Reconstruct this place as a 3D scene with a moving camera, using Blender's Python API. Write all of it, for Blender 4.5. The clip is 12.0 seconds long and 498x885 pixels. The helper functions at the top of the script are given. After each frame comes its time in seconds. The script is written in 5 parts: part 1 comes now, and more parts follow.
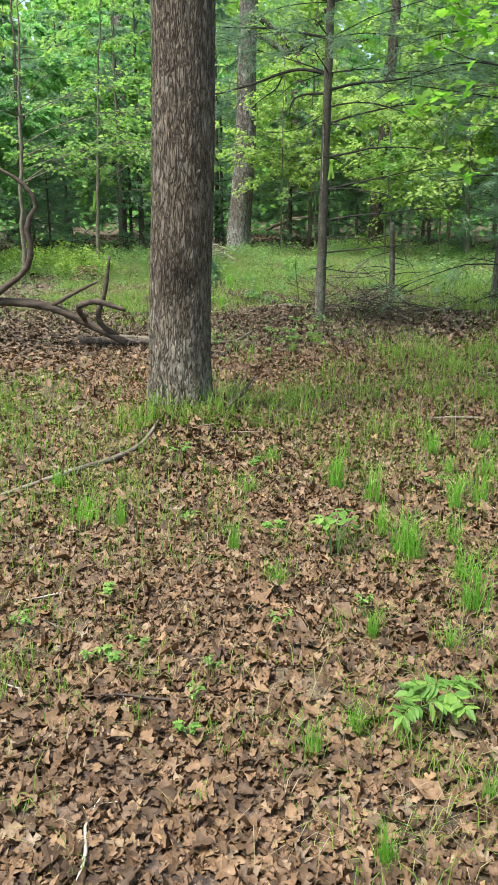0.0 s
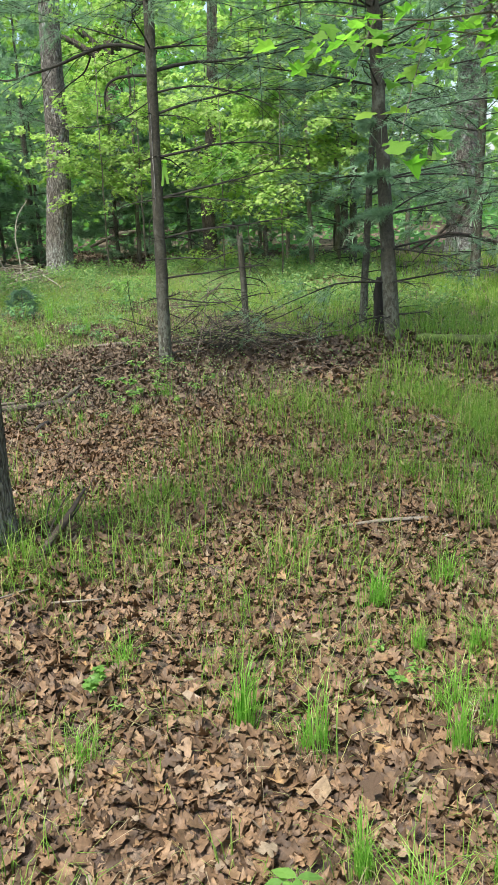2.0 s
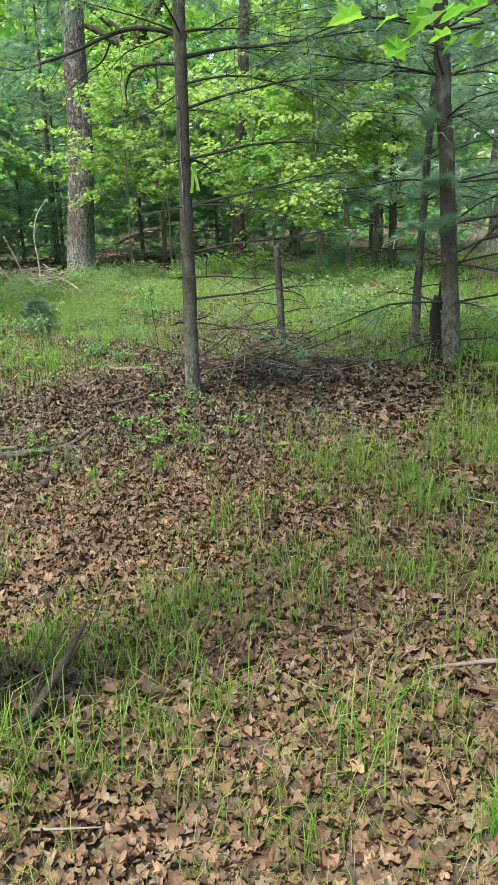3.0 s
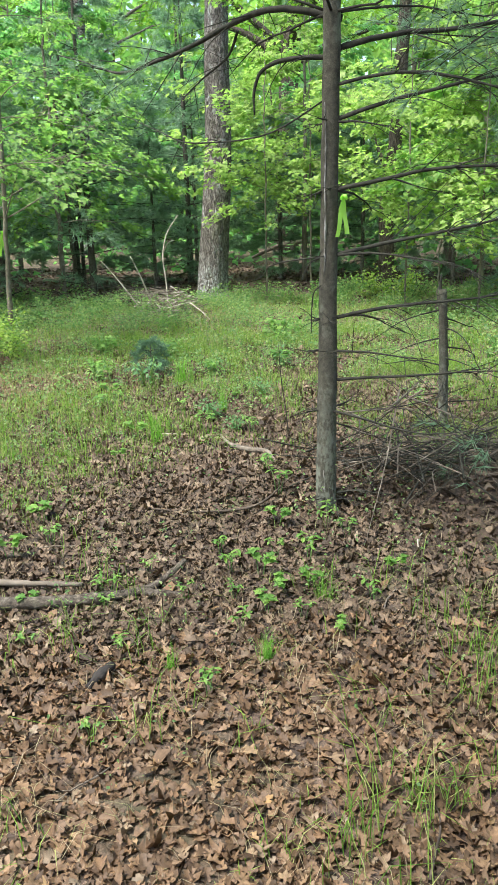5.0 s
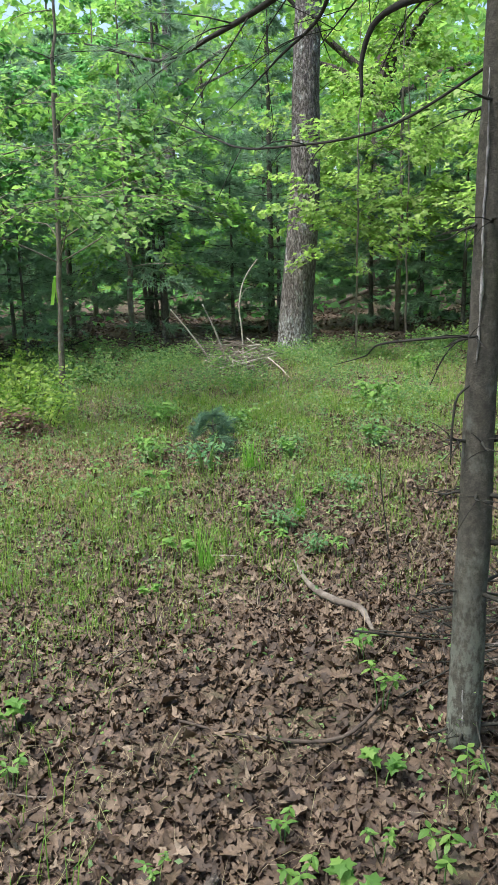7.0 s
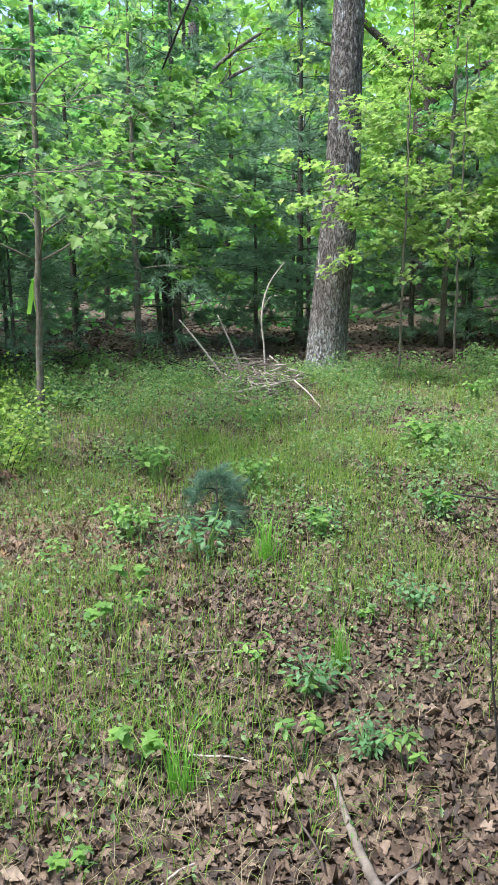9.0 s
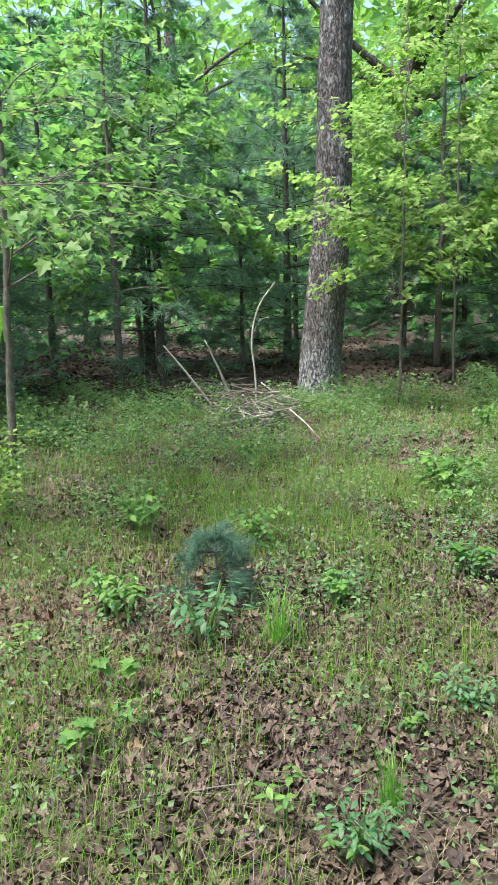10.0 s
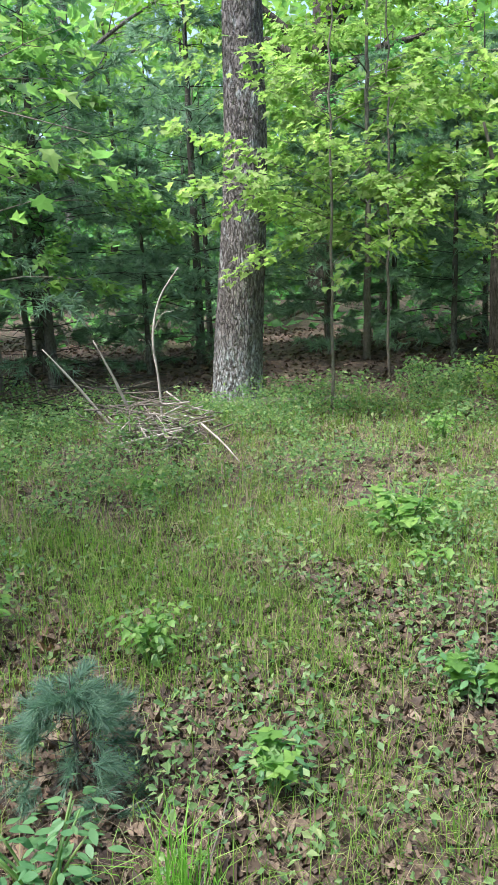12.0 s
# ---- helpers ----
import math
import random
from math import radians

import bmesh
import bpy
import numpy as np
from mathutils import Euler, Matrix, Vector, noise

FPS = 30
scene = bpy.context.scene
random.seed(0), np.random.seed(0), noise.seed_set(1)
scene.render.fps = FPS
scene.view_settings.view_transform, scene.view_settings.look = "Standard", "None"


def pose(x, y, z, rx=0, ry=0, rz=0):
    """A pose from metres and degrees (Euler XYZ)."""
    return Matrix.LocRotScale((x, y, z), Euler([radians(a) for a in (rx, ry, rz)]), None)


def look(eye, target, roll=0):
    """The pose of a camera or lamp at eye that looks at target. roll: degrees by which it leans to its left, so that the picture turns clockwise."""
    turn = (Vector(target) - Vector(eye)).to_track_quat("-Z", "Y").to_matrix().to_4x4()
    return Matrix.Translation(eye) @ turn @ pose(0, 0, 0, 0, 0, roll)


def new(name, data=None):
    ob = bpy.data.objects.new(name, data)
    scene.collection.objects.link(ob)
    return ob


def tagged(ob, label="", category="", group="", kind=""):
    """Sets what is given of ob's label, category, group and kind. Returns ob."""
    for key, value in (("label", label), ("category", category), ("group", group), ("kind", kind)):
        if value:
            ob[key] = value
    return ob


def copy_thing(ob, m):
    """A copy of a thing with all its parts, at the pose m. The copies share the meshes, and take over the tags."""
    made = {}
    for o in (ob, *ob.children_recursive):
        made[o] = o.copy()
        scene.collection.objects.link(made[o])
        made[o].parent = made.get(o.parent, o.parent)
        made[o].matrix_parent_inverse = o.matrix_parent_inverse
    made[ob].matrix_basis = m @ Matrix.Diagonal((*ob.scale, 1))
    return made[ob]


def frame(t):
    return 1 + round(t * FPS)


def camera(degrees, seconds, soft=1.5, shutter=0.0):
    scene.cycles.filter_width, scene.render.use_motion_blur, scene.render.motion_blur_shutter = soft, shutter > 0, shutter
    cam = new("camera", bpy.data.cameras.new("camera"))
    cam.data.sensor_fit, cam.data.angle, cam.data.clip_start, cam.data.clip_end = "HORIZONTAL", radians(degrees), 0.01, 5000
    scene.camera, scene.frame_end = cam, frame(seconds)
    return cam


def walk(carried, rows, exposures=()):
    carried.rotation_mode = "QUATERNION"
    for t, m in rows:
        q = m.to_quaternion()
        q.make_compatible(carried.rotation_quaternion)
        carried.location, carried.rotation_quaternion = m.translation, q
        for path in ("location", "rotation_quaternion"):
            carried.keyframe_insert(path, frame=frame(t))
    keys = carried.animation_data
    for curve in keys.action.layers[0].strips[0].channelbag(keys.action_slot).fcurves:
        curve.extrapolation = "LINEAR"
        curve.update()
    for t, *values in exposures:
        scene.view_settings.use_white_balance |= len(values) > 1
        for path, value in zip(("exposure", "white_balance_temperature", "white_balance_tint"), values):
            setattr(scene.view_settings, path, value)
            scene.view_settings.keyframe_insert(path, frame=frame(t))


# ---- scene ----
cam = camera(34.4, 12.0, 1.1)
METRES, EYE, TILT, LEAN, TURN = 11.0, 1.5, -17.3, 0.0, 0.0
ROWS = [
    (0.0, 0.0, 0.0, 0.0, -0.0, 0.0, -0.0),
    (0.5, 0.0099, 0.0384, 0.0088, -6.37, -0.41, 0.75),
    (1.0, 0.0147, 0.0751, 0.0235, -6.52, -0.31, 2.57),
    (1.5, 0.0104, 0.1248, 0.0376, -10.22, 0.01, 4.99),
    (2.0, 0.008, 0.1694, 0.0507, -10.95, 0.3, 5.14),
    (2.5, 0.0106, 0.2119, 0.0706, -10.76, -0.08, 4.97),
    (4.5, 0.0325, 0.3666, 0.1317, -1.64, 0.47, 2.31),
    (5.0, 0.033, 0.3981, 0.1523, 0.08, 0.68, 1.47),
    (5.5, 0.0403, 0.4378, 0.1647, 4.34, 2.75, -0.32),
    (6.0, 0.0417, 0.4758, 0.1767, 9.64, 3.18, -0.71),
    (6.5, 0.0374, 0.5146, 0.1897, 6.35, 3.46, 0.02),
    (8.5, 0.0168, 0.6772, 0.2311, 5.49, 3.7, -0.92),
    (9.0, 0.0159, 0.7224, 0.2485, 7.34, 3.82, -1.88),
    (9.5, 0.0043, 0.7571, 0.2573, 12.97, 4.1, -2.75),
    (10.0, -0.0028, 0.7853, 0.2706, 6.19, 5.03, -0.53),
    (10.5, -0.0043, 0.8247, 0.2781, 1.39, 4.58, 1.33),
    (11.0, -0.0055, 0.8541, 0.2917, 2.03, 4.31, 2.55),
    (11.5, -0.0066, 0.8937, 0.301, 0.36, 4.1, 2.66),
    (12.0, -0.0044, 0.9353, 0.3118, 0.8, 4.12, 2.05),
]
walk(cam, [(t, pose(0, 0, EYE, TILT, LEAN, TURN) @ pose(METRES * x, METRES * y, METRES * z, 90 + pitch, roll, yaw)) for t, x, y, z, yaw, pitch, roll in ROWS],
     exposures=[(0.0, 1.35, 6700, 10), (2.5, 1.35, 6600, 10), (4.5, 1.6, 6500, 10), (5.0, 1.56, 6500, 10), (5.5, 1.45, 6450, 10), (6.0, 1.14, 6400, 11), (6.7, 1.14, 6300, 13), (8.4, 1.5, 6000, 18), (9.0, 1.42, 6000, 18), (10.5, 1.36, 6000, 18), (12.0, 1.4, 6000, 18)])

# ---- world, sun ----
world = bpy.data.worlds.new("sky")
scene.world = world
world.use_nodes = True
SUN_EL, SUN_AZ = 64.0, 235.0
wn = world.node_tree.nodes
sky = wn.new("ShaderNodeTexSky")
sky.sky_type, sky.sun_disc = "NISHITA", False
sky.sun_elevation, sky.sun_rotation = radians(SUN_EL), radians(SUN_AZ)
sky.air_density, sky.dust_density, sky.ozone_density = 1.0, 3.0, 1.0
wn["Background"].inputs["Strength"].default_value = 0.15
world.node_tree.links.new(sky.outputs[0], wn["Background"].inputs["Color"])
sun = new("sun", bpy.data.lights.new("sun", "SUN"))
sun.data.energy, sun.data.angle, sun.data.color = 3.1, radians(15.0), (1.0, 0.97, 0.92)
sun_way = Vector((math.sin(radians(SUN_AZ)) * math.cos(radians(SUN_EL)), math.cos(radians(SUN_AZ)) * math.cos(radians(SUN_EL)), math.sin(radians(SUN_EL))))
sun.matrix_world = look(sun_way * 40, (0, 0, 0))

rng = np.random.default_rng(7)


# ---- materials ----
def nodes_of(name):
    m = bpy.data.materials.new(name)
    m.use_nodes = True
    nt = m.node_tree
    return m, nt, nt.nodes["Principled BSDF"], nt.nodes["Material Output"]


def add_node(nt, kind, **values):
    n = nt.nodes.new(kind)
    for k, v in values.items():
        n.inputs[k.replace("_", " ")].default_value = v
    return n


def ramp(nt, fac, stops):
    r = nt.nodes.new("ShaderNodeValToRGB")
    while len(r.color_ramp.elements) < len(stops):
        r.color_ramp.elements.new(0.5)
    for e, (p, c) in zip(r.color_ramp.elements, stops):
        e.position, e.color = p, (*c, 1)
    nt.links.new(fac, r.inputs["Fac"])
    return r.outputs["Color"]


def mapped(nt, scale):
    tc = nt.nodes.new("ShaderNodeTexCoord")
    mp = nt.nodes.new("ShaderNodeMapping")
    mp.inputs["Scale"].default_value = scale
    nt.links.new(tc.outputs["Object"], mp.inputs["Vector"])
    return mp.outputs["Vector"]


def noise_of(nt, scale, detail=4.0, at=(1, 1, 1), rough=0.6):
    n = add_node(nt, "ShaderNodeTexNoise", Scale=scale, Detail=detail, Roughness=rough)
    nt.links.new(mapped(nt, at), n.inputs["Vector"])
    return n.outputs["Fac"]


def mix_color(nt, fac, a, b, mode="MIX"):
    m = nt.nodes.new("ShaderNodeMix")
    m.data_type, m.blend_type = "RGBA", mode
    for socket, v in ((m.inputs[0], fac), (m.inputs[6], a), (m.inputs[7], b)):
        if isinstance(v, bpy.types.NodeSocket):
            nt.links.new(v, socket)
        else:
            socket.default_value = v if isinstance(v, float) else (*v, 1)
    return m.outputs[2]


def bumped(nt, bsdf, height, strength, distance):
    b = add_node(nt, "ShaderNodeBump", Strength=strength, Distance=distance)
    nt.links.new(height, b.inputs["Height"])
    nt.links.new(b.outputs["Normal"], bsdf.inputs["Normal"])


def leaf_random(nt):
    """A number for each leaf, joined or single."""
    g, o, s = nt.nodes.new("ShaderNodeNewGeometry"), nt.nodes.new("ShaderNodeObjectInfo"), nt.nodes.new("ShaderNodeMath")
    nt.links.new(g.outputs["Random Per Island"], s.inputs[0])
    nt.links.new(o.outputs["Random"], s.inputs[1])
    f = nt.nodes.new("ShaderNodeMath")
    f.operation = "FRACT"
    nt.links.new(s.outputs[0], f.inputs[0])
    return f.outputs[0]


def foliage(name, stops, through_light=0.4, rough=0.5, glow=(1.5, 1.75, 1.2), patch=0.0, patch_color=(0.1, 0.1, 0.02), mottle=False):
    """Leaf: coloured leaf by leaf, lets light through."""
    m, nt, bsdf, out = nodes_of(name)
    col = ramp(nt, leaf_random(nt), stops)
    if patch:
        n = noise_of(nt, 0.9, 2.0)
        col = mix_color(nt, ramp(nt, n, [(0.45, (0, 0, 0)), (0.7, (patch, patch, patch))]), col, patch_color)
    if mottle:
        col = mix_color(nt, 1.0, col, ramp(nt, noise_of(nt, 45.0, 4.0, (1, 1, 1), 0.7), [(0.3, (0.55, 0.52, 0.5)), (0.7, (1.3, 1.25, 1.2))]), "MULTIPLY")
        bumped(nt, bsdf, noise_of(nt, 90.0, 3.0), 0.5, 0.004)
    nt.links.new(col, bsdf.inputs["Base Color"])
    bsdf.inputs["Roughness"].default_value = rough
    bsdf.inputs["Specular IOR Level"].default_value = 0.35
    tl = nt.nodes.new("ShaderNodeBsdfTranslucent")
    nt.links.new(mix_color(nt, 1.0, col, glow, "MULTIPLY"), tl.inputs["Color"])
    mx = nt.nodes.new("ShaderNodeMixShader")
    mx.inputs[0].default_value = through_light
    nt.links.new(bsdf.outputs[0], mx.inputs[1])
    nt.links.new(tl.outputs[0], mx.inputs[2])
    nt.links.new(mx.outputs[0], out.inputs["Surface"])
    return m


def bark(name, dark, mid, light, lichen, lichen_amount, scale, stretch, depth, crack=0.0, foot=0.0, stain=None, long=0.14):
    m, nt, bsdf, out = nodes_of(name)
    n1 = noise_of(nt, scale, 6.0, (1, 1, stretch), 0.65)
    n2 = noise_of(nt, scale * 3.4, 5.0, (1, 1, stretch * 1.6), 0.7)
    col = ramp(nt, n1, [(0.3, dark), (0.52, mid), (0.75, light)])
    col = mix_color(nt, ramp(nt, n2, [(0.35, (0.75, 0.75, 0.75)), (0.6, (0, 0, 0))]), col, dark)
    n3 = noise_of(nt, 5.0, 5.0, (1, 1, 0.7), 0.7)
    f = lichen_amount
    col = mix_color(nt, ramp(nt, n3, [(0.56, (0, 0, 0)), (0.68, (f, f, f))]), col, lichen)
    h = mix_color(nt, 0.5, n1, n2)
    if foot:
        sx = nt.nodes.new("ShaderNodeSeparateXYZ")
        nt.links.new(mapped(nt, (1, 1, 1)), sx.inputs[0])
        low = ramp(nt, sx.outputs["Z"], [(0.15, (1, 1, 1)), (0.85, (0, 0, 0))])
        spots_ = ramp(nt, noise_of(nt, 34.0, 4.0, (1, 1, 0.5), 0.7), [(0.44, (0, 0, 0)), (0.58, (foot, foot, foot))])
        col = mix_color(nt, mix_color(nt, 1.0, low, spots_, "MULTIPLY"), col, lichen)
    if stain:
        ds = nt.nodes.new("ShaderNodeVectorMath")
        ds.operation = "DISTANCE"
        nt.links.new(mapped(nt, (1, 1, 0.7)), ds.inputs[0])
        ds.inputs[1].default_value = stain[:3]
        edge = nt.nodes.new("ShaderNodeMath")
        edge.operation = "MULTIPLY_ADD"
        nt.links.new(noise_of(nt, 13.0, 4.0), edge.inputs[0])
        edge.inputs[1].default_value = 0.3
        nt.links.new(ds.outputs["Value"], edge.inputs[2])
        wet = ramp(nt, edge.outputs[0], [(stain[3] + 0.08, (0.75, 0.75, 0.75)), (stain[3] + 0.2, (0, 0, 0))])
        col = mix_color(nt, wet, col, (0.035, 0.028, 0.02))
    if crack:
        wide = add_node(nt, "ShaderNodeTexNoise", Scale=crack, Detail=2.5, Roughness=0.55, Distortion=0.5)
        nt.links.new(mapped(nt, (1, 1, long)), wide.inputs["Vector"])
        off, size_ = nt.nodes.new("ShaderNodeMath"), nt.nodes.new("ShaderNodeMath")
        off.operation, size_.operation = "SUBTRACT", "ABSOLUTE"
        nt.links.new(wide.outputs["Fac"], off.inputs[0])
        nt.links.new(off.outputs[0], size_.inputs[0])
        plates = ramp(nt, size_.outputs[0], [(0.0, (0, 0, 0)), (0.05, (0.6, 0.6, 0.6)), (0.13, (1, 1, 1))])
        col = mix_color(nt, plates, mix_color(nt, 1.0, col, (0.36, 0.34, 0.32), "MULTIPLY"), col)
        h = mix_color(nt, 0.75, h, plates)
    nt.links.new(col, bsdf.inputs["Base Color"])
    bsdf.inputs["Roughness"].default_value = 0.92
    bsdf.inputs["Specular IOR Level"].default_value = 0.2
    bumped(nt, bsdf, h, 0.9, depth)
    return m


def plain(name, stops, scale, at=(1, 1, 1), rough=0.9, depth=0.004):
    m, nt, bsdf, out = nodes_of(name)
    n = noise_of(nt, scale, 6.0, at, 0.65)
    nt.links.new(ramp(nt, n, stops), bsdf.inputs["Base Color"])
    bsdf.inputs["Roughness"].default_value = rough
    bsdf.inputs["Specular IOR Level"].default_value = 0.25
    bumped(nt, bsdf, n, 0.7, depth)
    return m


LITTER = [(0.0, (0.056, 0.036, 0.021)), (0.25, (0.1, 0.065, 0.037)), (0.5, (0.145, 0.094, 0.054)), (0.75, (0.19, 0.123, 0.07)),
          (0.9, (0.23, 0.155, 0.089)), (0.96, (0.22, 0.182, 0.13)), (1.0, (0.29, 0.19, 0.088))]
LITTER_OLD = [(0.0, (0.034, 0.025, 0.017)), (0.25, (0.063, 0.046, 0.03)), (0.5, (0.1, 0.073, 0.048)), (0.78, (0.137, 0.102, 0.067)), (0.94, (0.185, 0.142, 0.096)), (1.0, (0.25, 0.205, 0.145))]
m_litter = foliage("dry_oak_leaf", LITTER, 0.12, 0.6, (1.0, 0.85, 0.6), mottle=True)
m_litter_old = foliage("old_oak_leaf", LITTER_OLD, 0.1, 0.65, (1.0, 0.85, 0.6), mottle=True)
m_grass = foliage("grass_blade", [(0, (0.09, 0.19, 0.03)), (0.5, (0.17, 0.29, 0.05)), (0.85, (0.23, 0.32, 0.075)), (1, (0.38, 0.35, 0.17))], 0.5)
m_tuft = foliage("bright_grass_blade", [(0, (0.1, 0.26, 0.03)), (0.6, (0.17, 0.37, 0.05)), (1, (0.3, 0.42, 0.12))], 0.5)
m_grass_dry = foliage("dry_grass_blade", [(0, (0.2, 0.16, 0.1)), (0.6, (0.32, 0.26, 0.17)), (1, (0.18, 0.22, 0.07))], 0.3)
m_maple = foliage("maple_leaf", [(0, (0.12, 0.24, 0.075)), (0.5, (0.18, 0.32, 0.09)), (1, (0.26, 0.38, 0.11))], 0.52)
m_maple_lime = foliage("young_maple_leaf", [(0, (0.17, 0.28, 0.075)), (0.5, (0.25, 0.36, 0.1)), (1, (0.33, 0.42, 0.14))], 0.55)
m_maple_deep = foliage("shaded_maple_leaf", [(0, (0.1, 0.23, 0.1)), (0.5, (0.14, 0.3, 0.115)), (1, (0.19, 0.36, 0.13))], 0.55)
m_seedling = foliage("seedling_leaf", [(0, (0.085, 0.19, 0.04)), (0.6, (0.13, 0.26, 0.052)), (1, (0.2, 0.33, 0.075))], 0.4)
m_seedling_blue = foliage("bluish_seedling_leaf", [(0, (0.07, 0.18, 0.07)), (1, (0.13, 0.26, 0.1))], 0.4)
m_shrub = foliage("yellow_green_shrub_leaf", [(0, (0.12, 0.22, 0.04)), (0.5, (0.2, 0.31, 0.06)), (1, (0.3, 0.38, 0.09))], 0.45)
m_forb = foliage("forb_leaf", [(0, (0.09, 0.18, 0.07)), (0.5, (0.145, 0.25, 0.09)), (0.85, (0.22, 0.32, 0.12)), (1, (0.3, 0.36, 0.15))], 0.5)
m_needle = foliage("pine_needle", [(0, (0.13, 0.235, 0.145)), (0.6, (0.19, 0.31, 0.2)), (1, (0.27, 0.39, 0.27))], 0.4, 0.5, (1.2, 1.4, 1.0))
m_needle_young = foliage("young_pine_needle", [(0, (0.06, 0.13, 0.085)), (0.6, (0.1, 0.19, 0.125)), (1, (0.16, 0.26, 0.16))], 0.35, 0.5, (1.2, 1.4, 1.0))
m_maple_over = foliage("overhanging_maple_leaf", [(0, (0.1, 0.25, 0.03)), (0.6, (0.16, 0.33, 0.045)), (1, (0.24, 0.4, 0.06))], 0.6, 0.65)
m_oak_leaf = foliage("oak_canopy_leaf", [(0, (0.08, 0.17, 0.02)), (1, (0.16, 0.27, 0.03))], 0.5)
m_oak = bark("oak_bark", (0.085, 0.07, 0.053), (0.185, 0.158, 0.123), (0.28, 0.245, 0.195), (0.36, 0.355, 0.295), 0.35, 34.0, 0.35, 0.018, 52.0, 0.5, (0.02, -0.18, 0.56, 0.1), 0.2)
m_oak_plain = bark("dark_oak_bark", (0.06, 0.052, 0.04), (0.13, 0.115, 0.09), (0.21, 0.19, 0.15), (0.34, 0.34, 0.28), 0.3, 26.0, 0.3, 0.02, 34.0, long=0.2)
m_oak_far = bark("grey_oak_bark", (0.085, 0.078, 0.07), (0.25, 0.23, 0.205), (0.42, 0.4, 0.36), (0.54, 0.59, 0.56), 0.75, 20.0, 0.6, 0.03, 26.0, 0.95, long=0.33)
m_pine = bark("pine_bark", (0.042, 0.04, 0.031), (0.086, 0.081, 0.062), (0.135, 0.13, 0.1), (0.27, 0.3, 0.24), 0.5, 44.0, 0.9, 0.008, foot=0.5)
m_log = bark("log_bark", (0.035, 0.029, 0.023), (0.135, 0.115, 0.09), (0.3, 0.27, 0.22), (0.16, 0.165, 0.1), 0.4, 30.0, 1.0, 0.02)
m_sapling = bark("sapling_bark", (0.09, 0.08, 0.06), (0.19, 0.17, 0.13), (0.3, 0.28, 0.22), (0.36, 0.4, 0.33), 0.5, 30.0, 0.4, 0.003)
m_twig = plain("dead_pine_twig", [(0.3, (0.018, 0.018, 0.014)), (0.7, (0.052, 0.052, 0.04))], 30, (1, 1, 1))
m_wood = plain("weathered_wood", [(0.25, (0.06, 0.05, 0.04)), (0.5, (0.15, 0.128, 0.1)), (0.78, (0.28, 0.25, 0.205))], 14, (0.25, 1, 1))
# dark brown wood with random paler streaks
m_darkwood = plain("dark_dead_wood", [(0.3, (0.028, 0.022, 0.017)), (0.6, (0.085, 0.068, 0.052)), (0.85, (0.19, 0.16, 0.125))], 22, (0.3, 1, 1))
m_pale = plain("bleached_wood", [(0.3, (0.26, 0.225, 0.18)), (0.7, (0.52, 0.48, 0.41))], 12, (0.3, 1, 1))
m_char = plain("blackened_wood", [(0.3, (0.012, 0.011, 0.01)), (0.8, (0.05, 0.045, 0.04))], 18, (1, 1, 0.3))
m_mosslog = plain("mossy_wood", [(0.35, (0.05, 0.04, 0.03)), (0.52, (0.08, 0.11, 0.035)), (0.75, (0.13, 0.2, 0.05))], 9)
m_resin = plain("dried_resin", [(0.4, (0.12, 0.115, 0.1)), (0.65, (0.4, 0.39, 0.36))], 60, (1, 1, 0.4), 0.6)
m_tape = foliage("lime_tape", [(0, (0.34, 0.6, 0.11)), (1, (0.42, 0.68, 0.15))], 0.45, 0.35)
m_stalk = foliage("dead_stalk", [(0, (0.07, 0.05, 0.04)), (0.6, (0.14, 0.105, 0.08)), (1, (0.24, 0.19, 0.14))], 0.05, 0.8)
m_fern = foliage("dead_frond", [(0, (0.12, 0.07, 0.05)), (1, (0.26, 0.16, 0.11))], 0.15)

m_soil, nt, bsdf, out = nodes_of("forest_soil")
n_big, n_fine = noise_of(nt, 0.7, 4.0), noise_of(nt, 38.0, 6.0, (1, 1, 1), 0.75)
vor = add_node(nt, "ShaderNodeTexVoronoi", Scale=17.0)
nt.links.new(mapped(nt, (1, 1, 1)), vor.inputs["Vector"])
sep = nt.nodes.new("ShaderNodeSeparateColor")
nt.links.new(vor.outputs["Color"], sep.inputs[0])
leafy = ramp(nt, sep.outputs[0], [(0, (0.055, 0.036, 0.026)), (0.5, (0.13, 0.088, 0.062)), (1, (0.22, 0.155, 0.11))])
col = mix_color(nt, ramp(nt, n_fine, [(0.35, (1, 1, 1)), (0.6, (0, 0, 0))]), leafy, (0.03, 0.022, 0.016))
col = mix_color(nt, ramp(nt, n_big, [(0.5, (0, 0, 0)), (0.75, (0.5, 0.5, 0.5))]), col, (0.1, 0.12, 0.04))
nt.links.new(col, bsdf.inputs["Base Color"])
bsdf.inputs["Roughness"].default_value = 0.95
bumped(nt, bsdf, mix_color(nt, 0.5, n_fine, vor.outputs["Distance"]), 0.8, 0.03)


